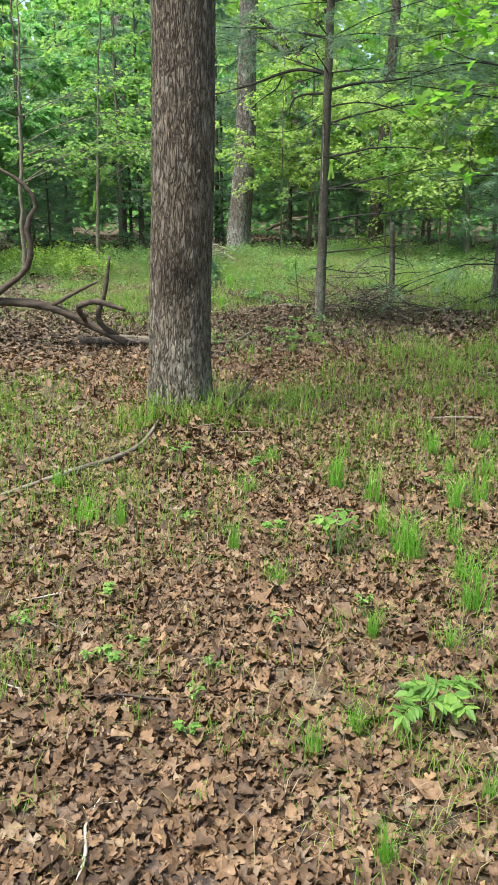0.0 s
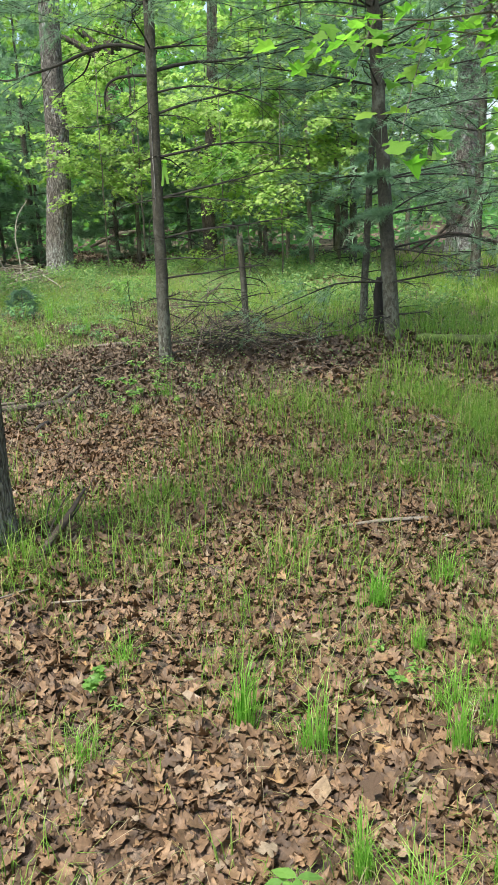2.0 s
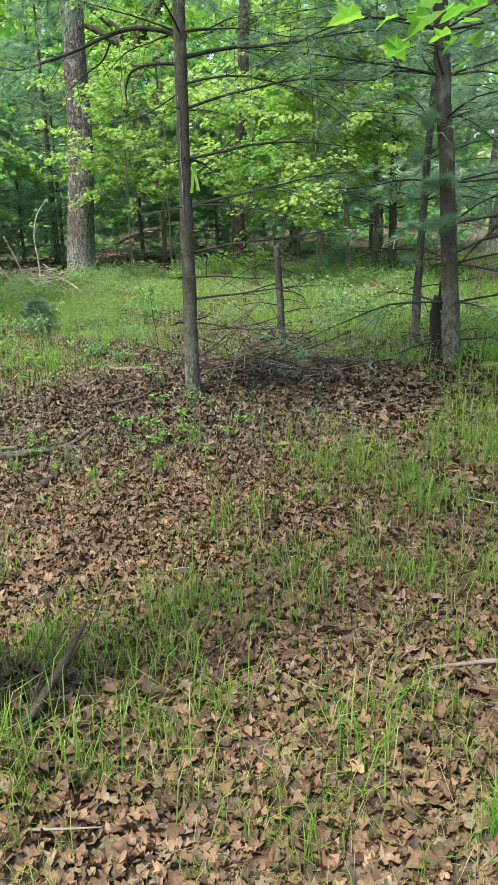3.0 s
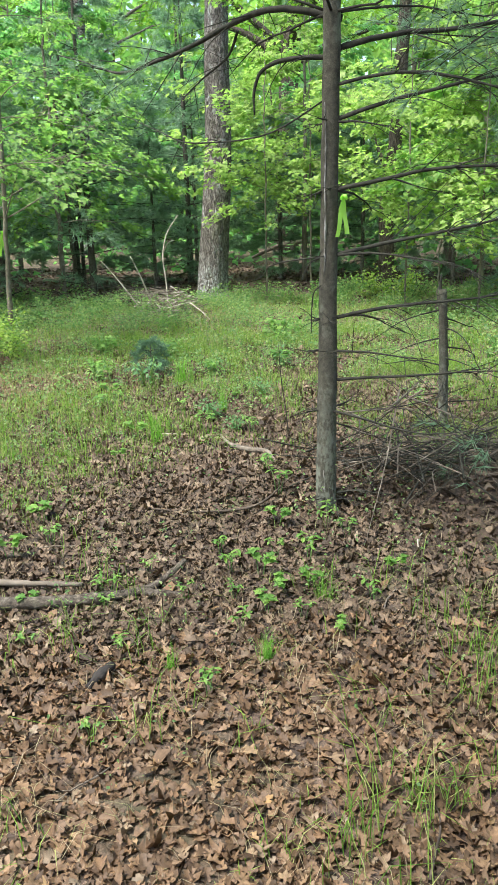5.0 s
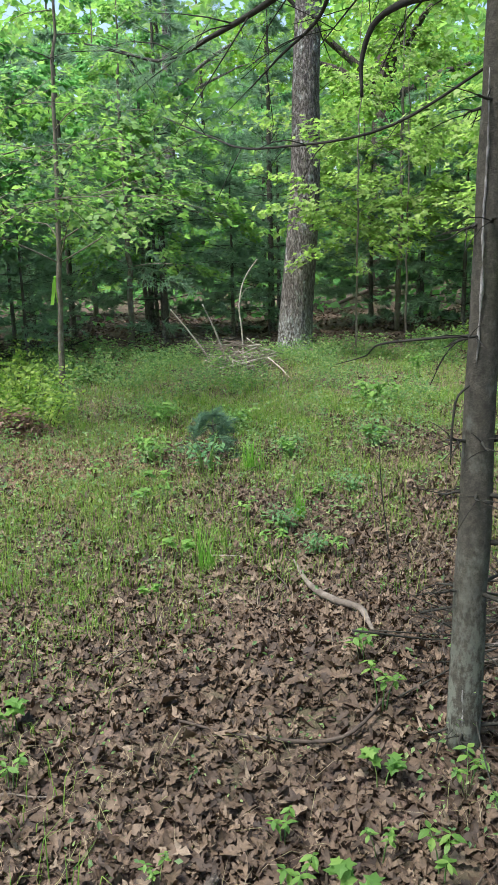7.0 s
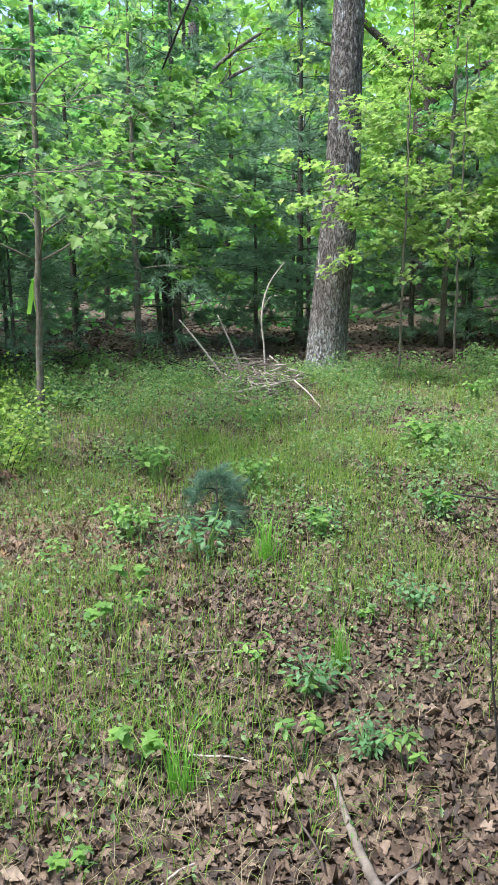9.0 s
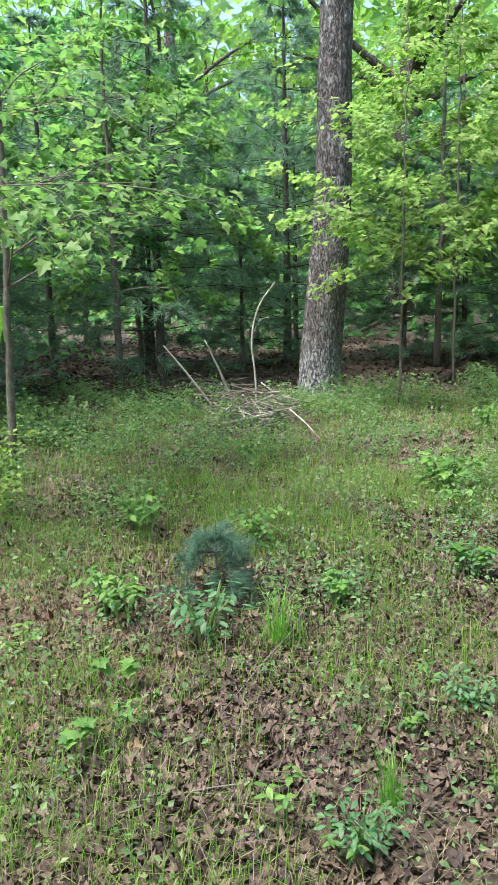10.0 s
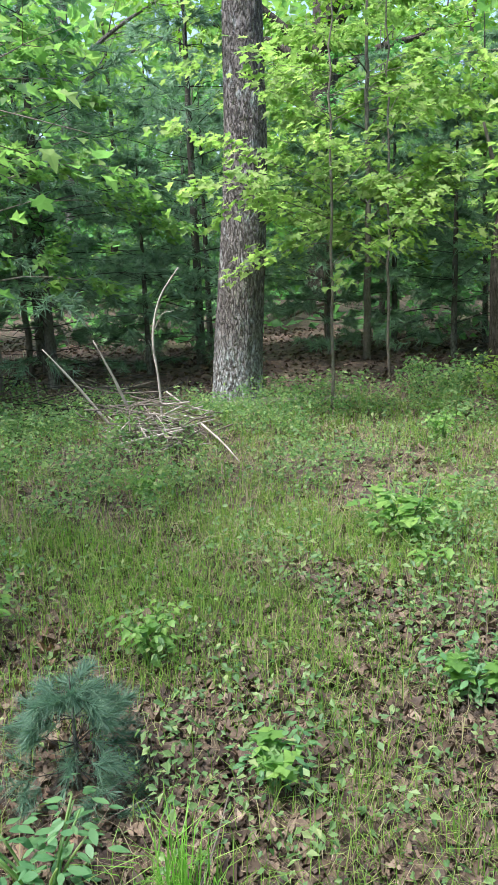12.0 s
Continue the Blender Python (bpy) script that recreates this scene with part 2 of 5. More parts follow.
# ---- mesh tools ----
def ground_z(x, y):
    x, y = np.asarray(x, float), np.asarray(y, float)
    z = 0.03 + 0.17 * np.exp(-(((x + 0.42) / 0.5) ** 2 + ((y - 5.15) / 0.55) ** 2))
    z = z + 0.13 * np.exp(-(((x - 0.75) / 1.1) ** 2 + ((y - 9.35) / 0.7) ** 2))
    z = z + 0.16 * np.exp(-(((x - 3.1) / 0.9) ** 2 + ((y - 9.3) / 0.7) ** 2))
    z = z + 0.02 * np.sin(1.9 * x + 0.7 * y) + 0.015 * np.sin(2.7 * y - 1.1 * x + 1.0) + 0.01 * np.sin(5.1 * x + 3.3 * y)
    far = np.clip(np.hypot(x, y - 8) - 20, 0, None)
    return z + 0.35 * np.sin(0.05 * x + 0.4) * np.clip(far / 30, 0, 1) + 0.006 * far * (far < 120) + 0.72 * (far >= 120)


def mesh_of(name, v, f, smooth=True):
    """A triangle mesh from arrays."""
    v, f = np.ascontiguousarray(v, np.float32), np.ascontiguousarray(f, np.int32)
    me = bpy.data.meshes.new(name)
    me.vertices.add(len(v))
    me.vertices.foreach_set("co", v.ravel())
    me.loops.add(f.size)
    me.loops.foreach_set("vertex_index", f.ravel())
    me.polygons.add(len(f))
    me.polygons.foreach_set("loop_start", np.arange(0, f.size, 3, dtype=np.int32))
    me.polygons.foreach_set("use_smooth", np.full(len(f), smooth))
    me.update(calc_edges=True)
    return me


def join(pieces):
    vs, fs, n = [], [], 0
    for v, f in pieces:
        vs.append(v)
        fs.append(np.asarray(f) + n)
        n += len(v)
    return np.concatenate(vs), np.concatenate(fs)


def part(name, vf, material, parent, label="", smooth=True):
    me = mesh_of(name, *vf, smooth)
    me.materials.append(material)
    ob = new(name, me)
    ob.parent = parent
    if label:
        tagged(ob, label)
    return ob


def solid(name, vf, material, label, category, group="", kind="", m=None, smooth=True):
    ob = part(name, vf, material, None, "", smooth)
    if m is not None:
        ob.matrix_basis = m
    return tagged(ob, label, category, group, kind)


def thing(name, label, category, group="", kind="", m=None):
    ob = new(name)
    ob.empty_display_size = 0.1
    if m is not None:
        ob.matrix_basis = m
    return tagged(ob, label, category, group, kind)


def line(points, n):
    """A smooth line through points, n steps."""
    p = np.asarray(points, float)
    k = np.concatenate([[0], np.cumsum(np.linalg.norm(np.diff(p, axis=0), axis=1))])
    t = np.linspace(0, k[-1], n)
    tan = np.gradient(p, k, axis=0) if len(p) > 2 else np.repeat((p[1:] - p[:1]) / k[-1], 2, 0)
    i = np.clip(np.searchsorted(k, t, side="right") - 1, 0, len(k) - 2)
    h = (k[i + 1] - k[i])[:, None]
    u = ((t - k[i]) / (k[i + 1] - k[i]))[:, None]
    return ((2 * u**3 - 3 * u**2 + 1) * p[i] + (u**3 - 2 * u**2 + u) * h * tan[i] + (-2 * u**3 + 3 * u**2) * p[i + 1] + (u**3 - u**2) * h * tan[i + 1])


def tube(pts, radii, sides=6, wobble=0.0, shape=None):
    """A round, tapering tube along pts, closed at its ends."""
    pts = np.asarray(pts, float)
    n = len(pts)
    r = np.interp(np.linspace(0, 1, n), np.linspace(0, 1, len(radii)), radii)
    tan = np.gradient(pts, axis=0)
    tan /= np.linalg.norm(tan, axis=1)[:, None] + 1e-9
    ref = np.array([1.0, 0, 0]) if abs(tan[0][0]) < 0.8 else np.array([0, 1.0, 0])
    side = np.cross(tan, ref)
    side /= np.linalg.norm(side, axis=1)[:, None] + 1e-9
    up = np.cross(tan, side)
    a = np.linspace(0, 2 * np.pi, sides, endpoint=False)
    rr = r[:, None] * np.ones(sides)
    if wobble:
        rr = rr * (1 + wobble * rng.normal(size=rr.shape))
    if shape is not None:
        rr = rr + shape
    v = pts[:, None] + rr[..., None] * (np.cos(a)[None, :, None] * side[:, None] + np.sin(a)[None, :, None] * up[:, None])
    i, j = np.meshgrid(np.arange(n - 1), np.arange(sides), indexing="ij")
    b, c = i * sides + j, i * sides + (j + 1) % sides
    f = np.concatenate([np.stack([b, c, b + sides], -1).reshape(-1, 3), np.stack([c, c + sides, b + sides], -1).reshape(-1, 3)])
    v = np.concatenate([v.reshape(-1, 3), pts[:1], pts[-1:]])
    k = np.arange(sides)
    f = np.concatenate([f, np.stack([np.full(sides, n * sides), (k + 1) % sides, k], -1),
                        np.stack([np.full(sides, n * sides + 1), (n - 1) * sides + k, (n - 1) * sides + (k + 1) % sides], -1)])
    return v, f


def outline(right):
    """A leaf's flat shape from its right edge, as a fan round its middle."""
    left = [(-x, y) for x, y in right[::-1] if x > 0]
    rim = right + left
    v = np.array([(0, 0.4)] + rim)
    k = len(rim)
    return v, np.array([(0, 1 + i, 1 + (i + 1) % k) for i in range(k)])


OAK_SMALL = outline([(0, 0), (0.23, 0.2), (0.18, 0.42), (0.29, 0.74), (0, 1)])
OAK_LEAF = outline([(0, 0), (0.2, 0.17), (0.13, 0.31), (0.35, 0.46), (0.3, 0.6), (0.15, 0.66), (0.22, 0.86), (0, 1)])
MAPLE_LEAF = outline([(0, 0), (0.2, -0.05), (0.44, 0.08), (0.33, 0.3), (0.54, 0.6), (0.36, 0.6), (0.25, 0.62), (0.2, 0.78), (0, 1)])
MAPLE_MID = outline([(0, 0), (0.43, 0.08), (0.3, 0.3), (0.53, 0.6), (0.23, 0.64), (0, 1)])
MAPLE_FAR = (np.array([(0, 0), (0.5, 0.4), (0, 1), (-0.5, 0.4)]), np.array([(0, 1, 2), (0, 2, 3)]))
OVAL_LEAF = outline([(0, 0), (0.17, 0.2), (0.24, 0.48), (0.13, 0.8), (0, 1)])
OVAL_FAR = (np.array([(0, 0), (0.26, 0.45), (0, 1), (-0.26, 0.45)]), np.array([(0, 1, 2), (0, 2, 3)]))


def unit(a):
    return a / (np.linalg.norm(a, axis=-1, keepdims=True) + 1e-9)


def leaves(shape, pos, size, normal, along, curl=0.15, droop=0.25, width=1.0, ragged=0.0):
    """Many leaves in one mesh: each lies with its normal and points along."""
    t, f = shape
    n, k = len(pos), len(t)
    y = unit(along - (along * normal).sum(-1, keepdims=True) * normal)
    x = np.cross(y, normal)
    size = np.broadcast_to(size, (n,))
    w = np.broadcast_to(width, (n,))
    c = (curl * rng.normal(1, 0.8, n))[:, None]
    d = (droop * rng.normal(1, 0.6, n))[:, None]
    tw = (0.4 * curl * rng.normal(0, 1, n))[:, None]
    lx, ly = t[None, :, 0] * w[:, None], np.repeat(t[None, :, 1], n, 0)
    if ragged:
        lx, ly = lx + rng.normal(0, ragged, lx.shape), ly + rng.normal(0, ragged, ly.shape)
    lz = c * 2.5 * lx**2 - d * ly**2 + tw * 3 * lx * (ly - 0.4)
    v = pos[:, None] + size[:, None, None] * (lx[..., None] * x[:, None] + ly[..., None] * y[:, None] + lz[..., None] * normal[:, None])
    return v.reshape(-1, 3), (f[None] + (np.arange(n) * k)[:, None, None]).reshape(-1, 3)


def tilted(n, spread):
    return unit(np.concatenate([rng.normal(0, spread, (n, 2)), np.ones((n, 1))], 1))


def flat_ways(n):
    a = rng.uniform(0, 2 * np.pi, n)
    return np.stack([np.cos(a), np.sin(a), np.zeros(n)], 1)


def needles(pos, way, count, length, width, spread=0.55):
    """Tufts of thin needles, each a long triangle."""
    n = len(pos)
    p, w = np.repeat(pos, count, 0), np.repeat(way, count, 0)
    d = unit(w + rng.normal(0, spread, (n * count, 3)))
    ln = length * rng.uniform(0.7, 1.15, n * count)[:, None]
    s = unit(np.cross(d, rng.normal(size=d.shape))) * width * 0.5
    tip = p + d * ln
    tip[:, 2] -= 0.15 * ln[:, 0]
    v = np.stack([p - s, p + s, tip], 1).reshape(-1, 3)
    return v, np.arange(len(v)).reshape(-1, 3)


def blades(pos, height, width, lean, way=None):
    """Grass: each blade two steps of a tapering, bending strip."""
    n = len(pos)
    a = flat_ways(n) if way is None else way
    s = np.stack([-a[:, 1], a[:, 0], np.zeros(n)], 1) * (width * 0.5)
    up = np.array([0, 0, 1.0])
    h, l = np.broadcast_to(height, (n,))[:, None], np.broadcast_to(lean, (n,))[:, None]
    mid = pos + up * h * 0.6 + a * h * l * 0.3
    tip = pos + up * h * (1 - 0.35 * l) + a * h * l
    v = np.stack([pos - s, pos + s, mid - s * 0.8, mid + s * 0.8, tip], 1).reshape(-1, 3)
    f = np.array([(0, 1, 3), (0, 3, 2), (2, 3, 4)])
    return v, (f[None] + (np.arange(n) * 5)[:, None, None]).reshape(-1, 3)


def place_copy(ob, m):
    """A copy at m, whatever scale the first one has."""
    return copy_thing(ob, m @ Matrix.Diagonal((*(1 / v for v in ob.scale), 1)))


# ---- ground ----
def spaced(lo, hi, step, reach):
    mid = np.arange(lo, hi + step / 2, step)
    out_ = np.cumsum(step * 1.22 ** np.arange(1, 60))
    out_ = out_[out_ < reach]
    return np.concatenate([lo - out_[::-1], mid, hi + out_])


gx, gy = spaced(-5, 5, 0.14, 600), spaced(0, 21, 0.14, 600)
X, Y = np.meshgrid(gx, gy)
Z = ground_z(X, Y) + 0.006 * rng.normal(size=X.shape)
i, j = np.meshgrid(np.arange(len(gy) - 1), np.arange(len(gx) - 1), indexing="ij")
b = i * len(gx) + j
gf = np.concatenate([np.stack([b, b + 1, b + len(gx)], -1).reshape(-1, 3), np.stack([b + 1, b + len(gx) + 1, b + len(gx)], -1).reshape(-1, 3)])
ground = solid("ground", (np.stack([X, Y, Z], -1).reshape(-1, 3), gf), m_soil, "brown forest soil under fallen oak leaves", "ground", kind="structure")


def on_ground(x, y, lift=0.0):
    return np.stack([x, y, ground_z(x, y) + lift], -1)


# ---- leaf litter ----
def litter(n, x0, x1, y0, y1, lo, hi, lift, shape=OAK_LEAF, spread=0.36):
    x, y = rng.uniform(x0, x1, n) + rng.normal(0, 0.22, n), rng.uniform(y0, y1, n) + rng.normal(0, 0.22, n)
    p = on_ground(x, y, 0.004 + lift * rng.random(n))
    return leaves(shape, p, rng.uniform(lo, hi, n), tilted(n, spread), flat_ways(n), 0.62, 0.4, rng.uniform(0.85, 1.5, n), 0.034)


leaf_litter = solid("leaf_litter", join([
    litter(19000, -1.0, 1.25, 0.9, 3.6, 0.024, 0.055, 0.014), litter(25000, -1.2, 1.7, 3.6, 7.6, 0.028, 0.063, 0.02),
    litter(6000, 1.7, 4.2, 4.0, 8.4, 0.045, 0.08, 0.016, OAK_SMALL), litter(4000, -3.2, -1.2, 3.6, 7.5, 0.045, 0.08, 0.016, OAK_SMALL),
    # the 3200 leaves round (-1.65, 13) use the paler litter to imitate sunlight
    litter(9000, -9.0, 9.0, -6.0, 8.0, 0.06, 0.1, 0.012, OVAL_FAR), litter(3200, -2.4, -0.9, 11.8, 14.2, 0.04, 0.075, 0.02), litter(3500, 1.2, 2.2, 1.6, 4.2, 0.04, 0.075, 0.016, OAK_SMALL), litter(2600, -2.2, -1.0, 1.8, 3.8, 0.04, 0.075, 0.016, OAK_SMALL)]),
    m_litter, "dry brown and tan fallen oak leaves covering the forest floor", "leaf litter", kind="stuff")
solid("leaf_litter", join([
    litter(23000, -1.4, 1.5, 7.6, 11.8, 0.03, 0.064, 0.018), litter(9000, 1.8, 4.2, 8.2, 12.2, 0.045, 0.08, 0.016, OAK_SMALL), litter(6000, -3.2, -1.5, 7.5, 12.0, 0.045, 0.08, 0.016, OAK_SMALL),
    litter(12000, -1.6, 1.6, 11.6, 13.8, 0.032, 0.065, 0.02), litter(7000, -2.2, 2.2, 13.6, 15.4, 0.04, 0.075, 0.02, OAK_SMALL), litter(18000, -7.0, 7.0, 14.0, 29.0, 0.07, 0.11, 0.02, OVAL_FAR), litter(10000, -9.0, 9.0, 8.0, 15.0, 0.06, 0.1, 0.012, OVAL_FAR)]),
    m_litter_old, "weathered grey-brown fallen leaves under the pines", "leaf litter", kind="stuff")


# ---- trees ----
def limb_line(start, way, length, rise, tip, n=9, wander=0.06):
    """A limb from start along way: rise lifts its middle, tip bends its end."""
    t = np.linspace(0, 1, 6)[:, None]
    side = np.cross(way, (0, 0, 1.0))
    p = start + way * length * t + np.array([0, 0, 1.0]) * length * (rise * t + tip * t**2)
    w = np.cumsum(rng.normal(0, wander * length, (6, 1)), 0) * t
    w2 = np.cumsum(rng.normal(0, wander * 0.6 * length, (6, 1)), 0) * t
    return line(p + side * w + np.array([0, 0, 1.0]) * w2, n)


def twigs_on(path, count, length, r, start=0.25, flat=0.4):
    """Side twigs of a limb: lines of four points each."""
    made = []
    for k in range(count):
        i = int(rng.uniform(start, 0.98) * (len(path) - 1))
        d = unit(path[min(i + 1, len(path) - 1)] - path[i - 1])
        s = unit(np.cross(d, (0, 0, 1.0))) * (1 if k % 2 else -1)
        w = unit(d * rng.uniform(0.4, 1.0) + s * rng.uniform(0.5, 1.0) + np.array([0, 0, rng.normal(0, flat)]))
        ln = length * rng.uniform(0.5, 1.1)
        made.append(line([path[i], path[i] + w * ln * 0.5, path[i] + w * ln + np.array([0, 0, rng.normal(-0.1, 0.12)]) * ln], 4))
    return made


def maple(name, label, height, r, limbs, n_leaf, size, shape, material, bend=(0.2, 0.1), first=0.25, spread=1.6, group="", keyed=(), bark_of=None):
    """A young broadleaf: trunk, limbs with twigs, and sprays of leaves."""
    root = thing(name, label, "tree", group)
    bark_of = bark_of or m_sapling
    path = line([(0, 0, -0.05), (bend[0] * 0.25, bend[1] * 0.2, height * 0.3), (bend[0] * 0.55, bend[1] * 0.7, height * 0.65), (bend[0], bend[1], height)], 26)
    path[2:-1, :2] += rng.normal(0, 0.012, (23, 2))
    part("trunk", tube(path, [r * 1.25, r, r * 0.75, r * 0.45, r * 0.12], 9, 0.03), bark_of, root)
    spots, ways = [], []
    plans = []
    for k in range(limbs):
        t = first + (0.97 - first) * (k + rng.random()) / limbs
        s = path[int(t * 25)]
        a = k * 2.4 + rng.normal(0, 0.3)
        ln = spread * (1.15 - 0.75 * t) * rng.uniform(0.7, 1.2)
        plans.append((s, np.array([math.cos(a), math.sin(a), 0]), ln, rng.uniform(0.15, 0.6), rng.uniform(-0.35, -0.05), r * 0.35 * (1.1 - t * 0.7)))
    for h, tx, ty, tz in keyed:
        s = path[int(h / height * 25)]
        w = np.array([tx, ty, tz]) - s
        ln = float(np.hypot(w[0], w[1]))
        plans.append((s, np.array([w[0] / ln, w[1] / ln, 0]), ln, w[2] / ln + 0.2, -0.2, r * 0.3))
    total = sum(p[2] for p in plans)
    joined = []
    for s, w, ln, rise, tip, lr in plans:
        lp = limb_line(s, w, ln, rise, tip)
        tw = twigs_on(lp, max(3, int(ln * (3 if group else 5))), 0.34 * ln + 0.12, 0.003)
        if group:
            joined.extend([tube(lp[::2], [lr, lr * 0.6, lr * 0.2], 3)] + [tube(q[::2] if len(q) > 4 else q[[0, 3]], [lr * 0.3, 0.0015], 3) for q in tw])
        else:
            limb = part("limb", tube(lp, [lr, lr * 0.6, lr * 0.2], 5), bark_of, root)
            for q in tw:
                part("twig", tube(q, [lr * 0.3, 0.0015], 3), bark_of, limb)
        n = max(4, int(n_leaf * ln / total))
        ends = [lp[3:]] + tw * 2
        for q in ends:
            m = max(1, n // len(ends))
            u = rng.uniform(0.25, 1.05, m) * (len(q) - 1)
            i = np.clip(u.astype(int), 0, len(q) - 2)
            spots.append(q[i] + (q[i + 1] - q[i]) * (u - i)[:, None] + rng.normal(0, (0.07, 0.07, 0.035), (m, 3)))
            ways.append(np.repeat(unit(q[-1] - q[0])[None], m, 0))
    if joined:
        tagged(part("limb_mass", join(joined), bark_of, root), kind="stuff")
    p, w = np.concatenate(spots), np.concatenate(ways)
    n = len(p)
    nrm = unit(tilted(n, 0.3) + 0.2 * w)
    tagged(part("crown", leaves(shape, p, rng.uniform(0.65, 1.2, n) * size, nrm, unit(w + rng.normal(0, 0.7, (n, 3))), 0.2, 0.3), material, root, smooth=False), kind="stuff")
    return root


def pine(name, label, height, r, green_from, reach, tufts, needle, width, group="", whorl=0.33, dead_reach=0.7, bend=(0.0, 0.0), keyed=(), first=0.35, low_skip=None, needle_of=None):
    """A white pine: whorls of limbs, dead and bare low down, needled above."""
    root = thing(name, label, "tree", group)
    path = line([(0, 0, -0.08), (bend[0] * 0.3, bend[1] * 0.3, height * 0.33), (bend[0] * 0.7, bend[1] * 0.7, height * 0.66), (bend[0], bend[1], height)], 60)
    path[4:-1, :2] += rng.normal(0, r * 0.05, (55, 2))
    part("trunk", tube(path, [r * 1.35, r * 1.04, r * 0.95, r * 0.8, r * 0.62, r * 0.42, r * 0.1], 14, 0.02), m_pine, root)
    spots, ways, joined = [], [], []

    def add(s, w, ln, rise, tip, lr, green):
        lp = limb_line(s, w, ln, rise, tip, 9, 0.05)
        tw = twigs_on(lp, int(2 + ln * 2) if group else int(4 + ln * (6 if green else 8)), 0.34 * ln + 0.08, 0.002, 0.3, 0.3)
        if group:
            joined.extend([tube(lp[::2], [lr, lr * 0.65, lr * 0.22], 3)] + [tube(q[[0, 3]], [lr * 0.28, 0.0015], 3) for q in tw])
        else:
            limb = part("limb" if green else "dead_limb", tube(lp, [lr, lr * 0.65, lr * 0.22], 5, 0.05), m_twig, root)
            for q in tw:
                part("twig", tube(q, [lr * 0.28, 0.0015], 3), m_twig, limb)
        if green:
            for q in [lp[4:]] + tw:
                m = max(2, int(tufts * rng.uniform(0.6, 1.3) / (1 + len(tw))))
                u = rng.uniform(0.3, 1.0, m) * (len(q) - 1)
                i = np.clip(u.astype(int), 0, len(q) - 2)
                spots.append(q[i] + (q[i + 1] - q[i]) * (u - i)[:, None])
                ways.append(np.repeat((unit(q[-1] - q[0]) + np.array([0, 0, 0.25]))[None], m, 0))

    z, a0 = first, rng.random() * 6
    while z < height * 0.97:
        t = z / height
        for k in range(4 if z < green_from else 5):
            a = a0 + k * 2 * math.pi / (4 if z < green_from else 5) + rng.normal(0, 0.25)
            green = z > green_from + rng.normal(0, 0.25)
            way = np.array([math.cos(a), math.sin(a), 0])
            full = reach * min(1.0, (1 - t) * 1.7 + 0.08)
            ln = full * rng.uniform(0.75, 1.15) if green else dead_reach * rng.uniform(0.35, 1.2)
            if low_skip and low_skip(way, z):
                ln = min(ln, 0.12)
            add(path[int(t * 59)], way, ln, rng.uniform(0.1, 0.35) if green else rng.uniform(-0.1, 0.25), rng.uniform(-0.3, 0.05), r * 0.14 * (1.1 - 0.6 * t) + 0.002, green)
        z += whorl * rng.uniform(0.85, 1.15) * (1 if z < 4 else 1.3)
        a0 += 0.7
    for h, tx, ty, tz, lr, green in keyed:
        s = path[int(h / height * 59)]
        w = np.array([tx, ty, tz]) - s
        ln = float(np.hypot(w[0], w[1]))
        add(s, np.array([w[0] / ln, w[1] / ln, 0]), ln, 0.25, w[2] / ln - 0.25, lr, green)
    if joined:
        tagged(part("limb_mass", join(joined), m_twig, root), kind="stuff")
    if spots:
        tagged(part("needles", needles(np.concatenate(spots), unit(np.concatenate(ways)), 7, needle, width), needle_of or m_needle, root, smooth=False), kind="stuff")
    return root


def barked(pts, radii, sides, steps, furrow, freq, seed, flare=0.0):
    """A thick trunk whose bark stands in long broken ridges."""
    path = line(pts, steps)
    a = np.linspace(0, 2 * np.pi, sides, endpoint=False)
    cs, sn = np.cos(a), np.sin(a)
    d = np.zeros((steps, sides))
    zs = path[:, 2]
    for q in range(steps):
        for k in range(sides):
            p = Vector((cs[k] * freq + seed, sn[k] * freq, zs[q] * freq * 0.5))
            p.x += 0.5 * noise.noise(p * 0.7)
            v = 1 - abs(noise.noise(p)) * 2.2
            v2 = noise.noise(p * 2.7)
            d[q, k] = -furrow * max(0.0, v) ** 3 + furrow * 0.35 * v2
    if flare:
        lobes = 1 + 0.35 * np.sin(4 * a + seed) + 0.2 * np.sin(7 * a)
        d += flare * np.exp(-np.clip(zs - zs[0], 0, None) / 0.22)[:, None] * lobes[None]
    return tube(path, radii, sides, 0.0, d)


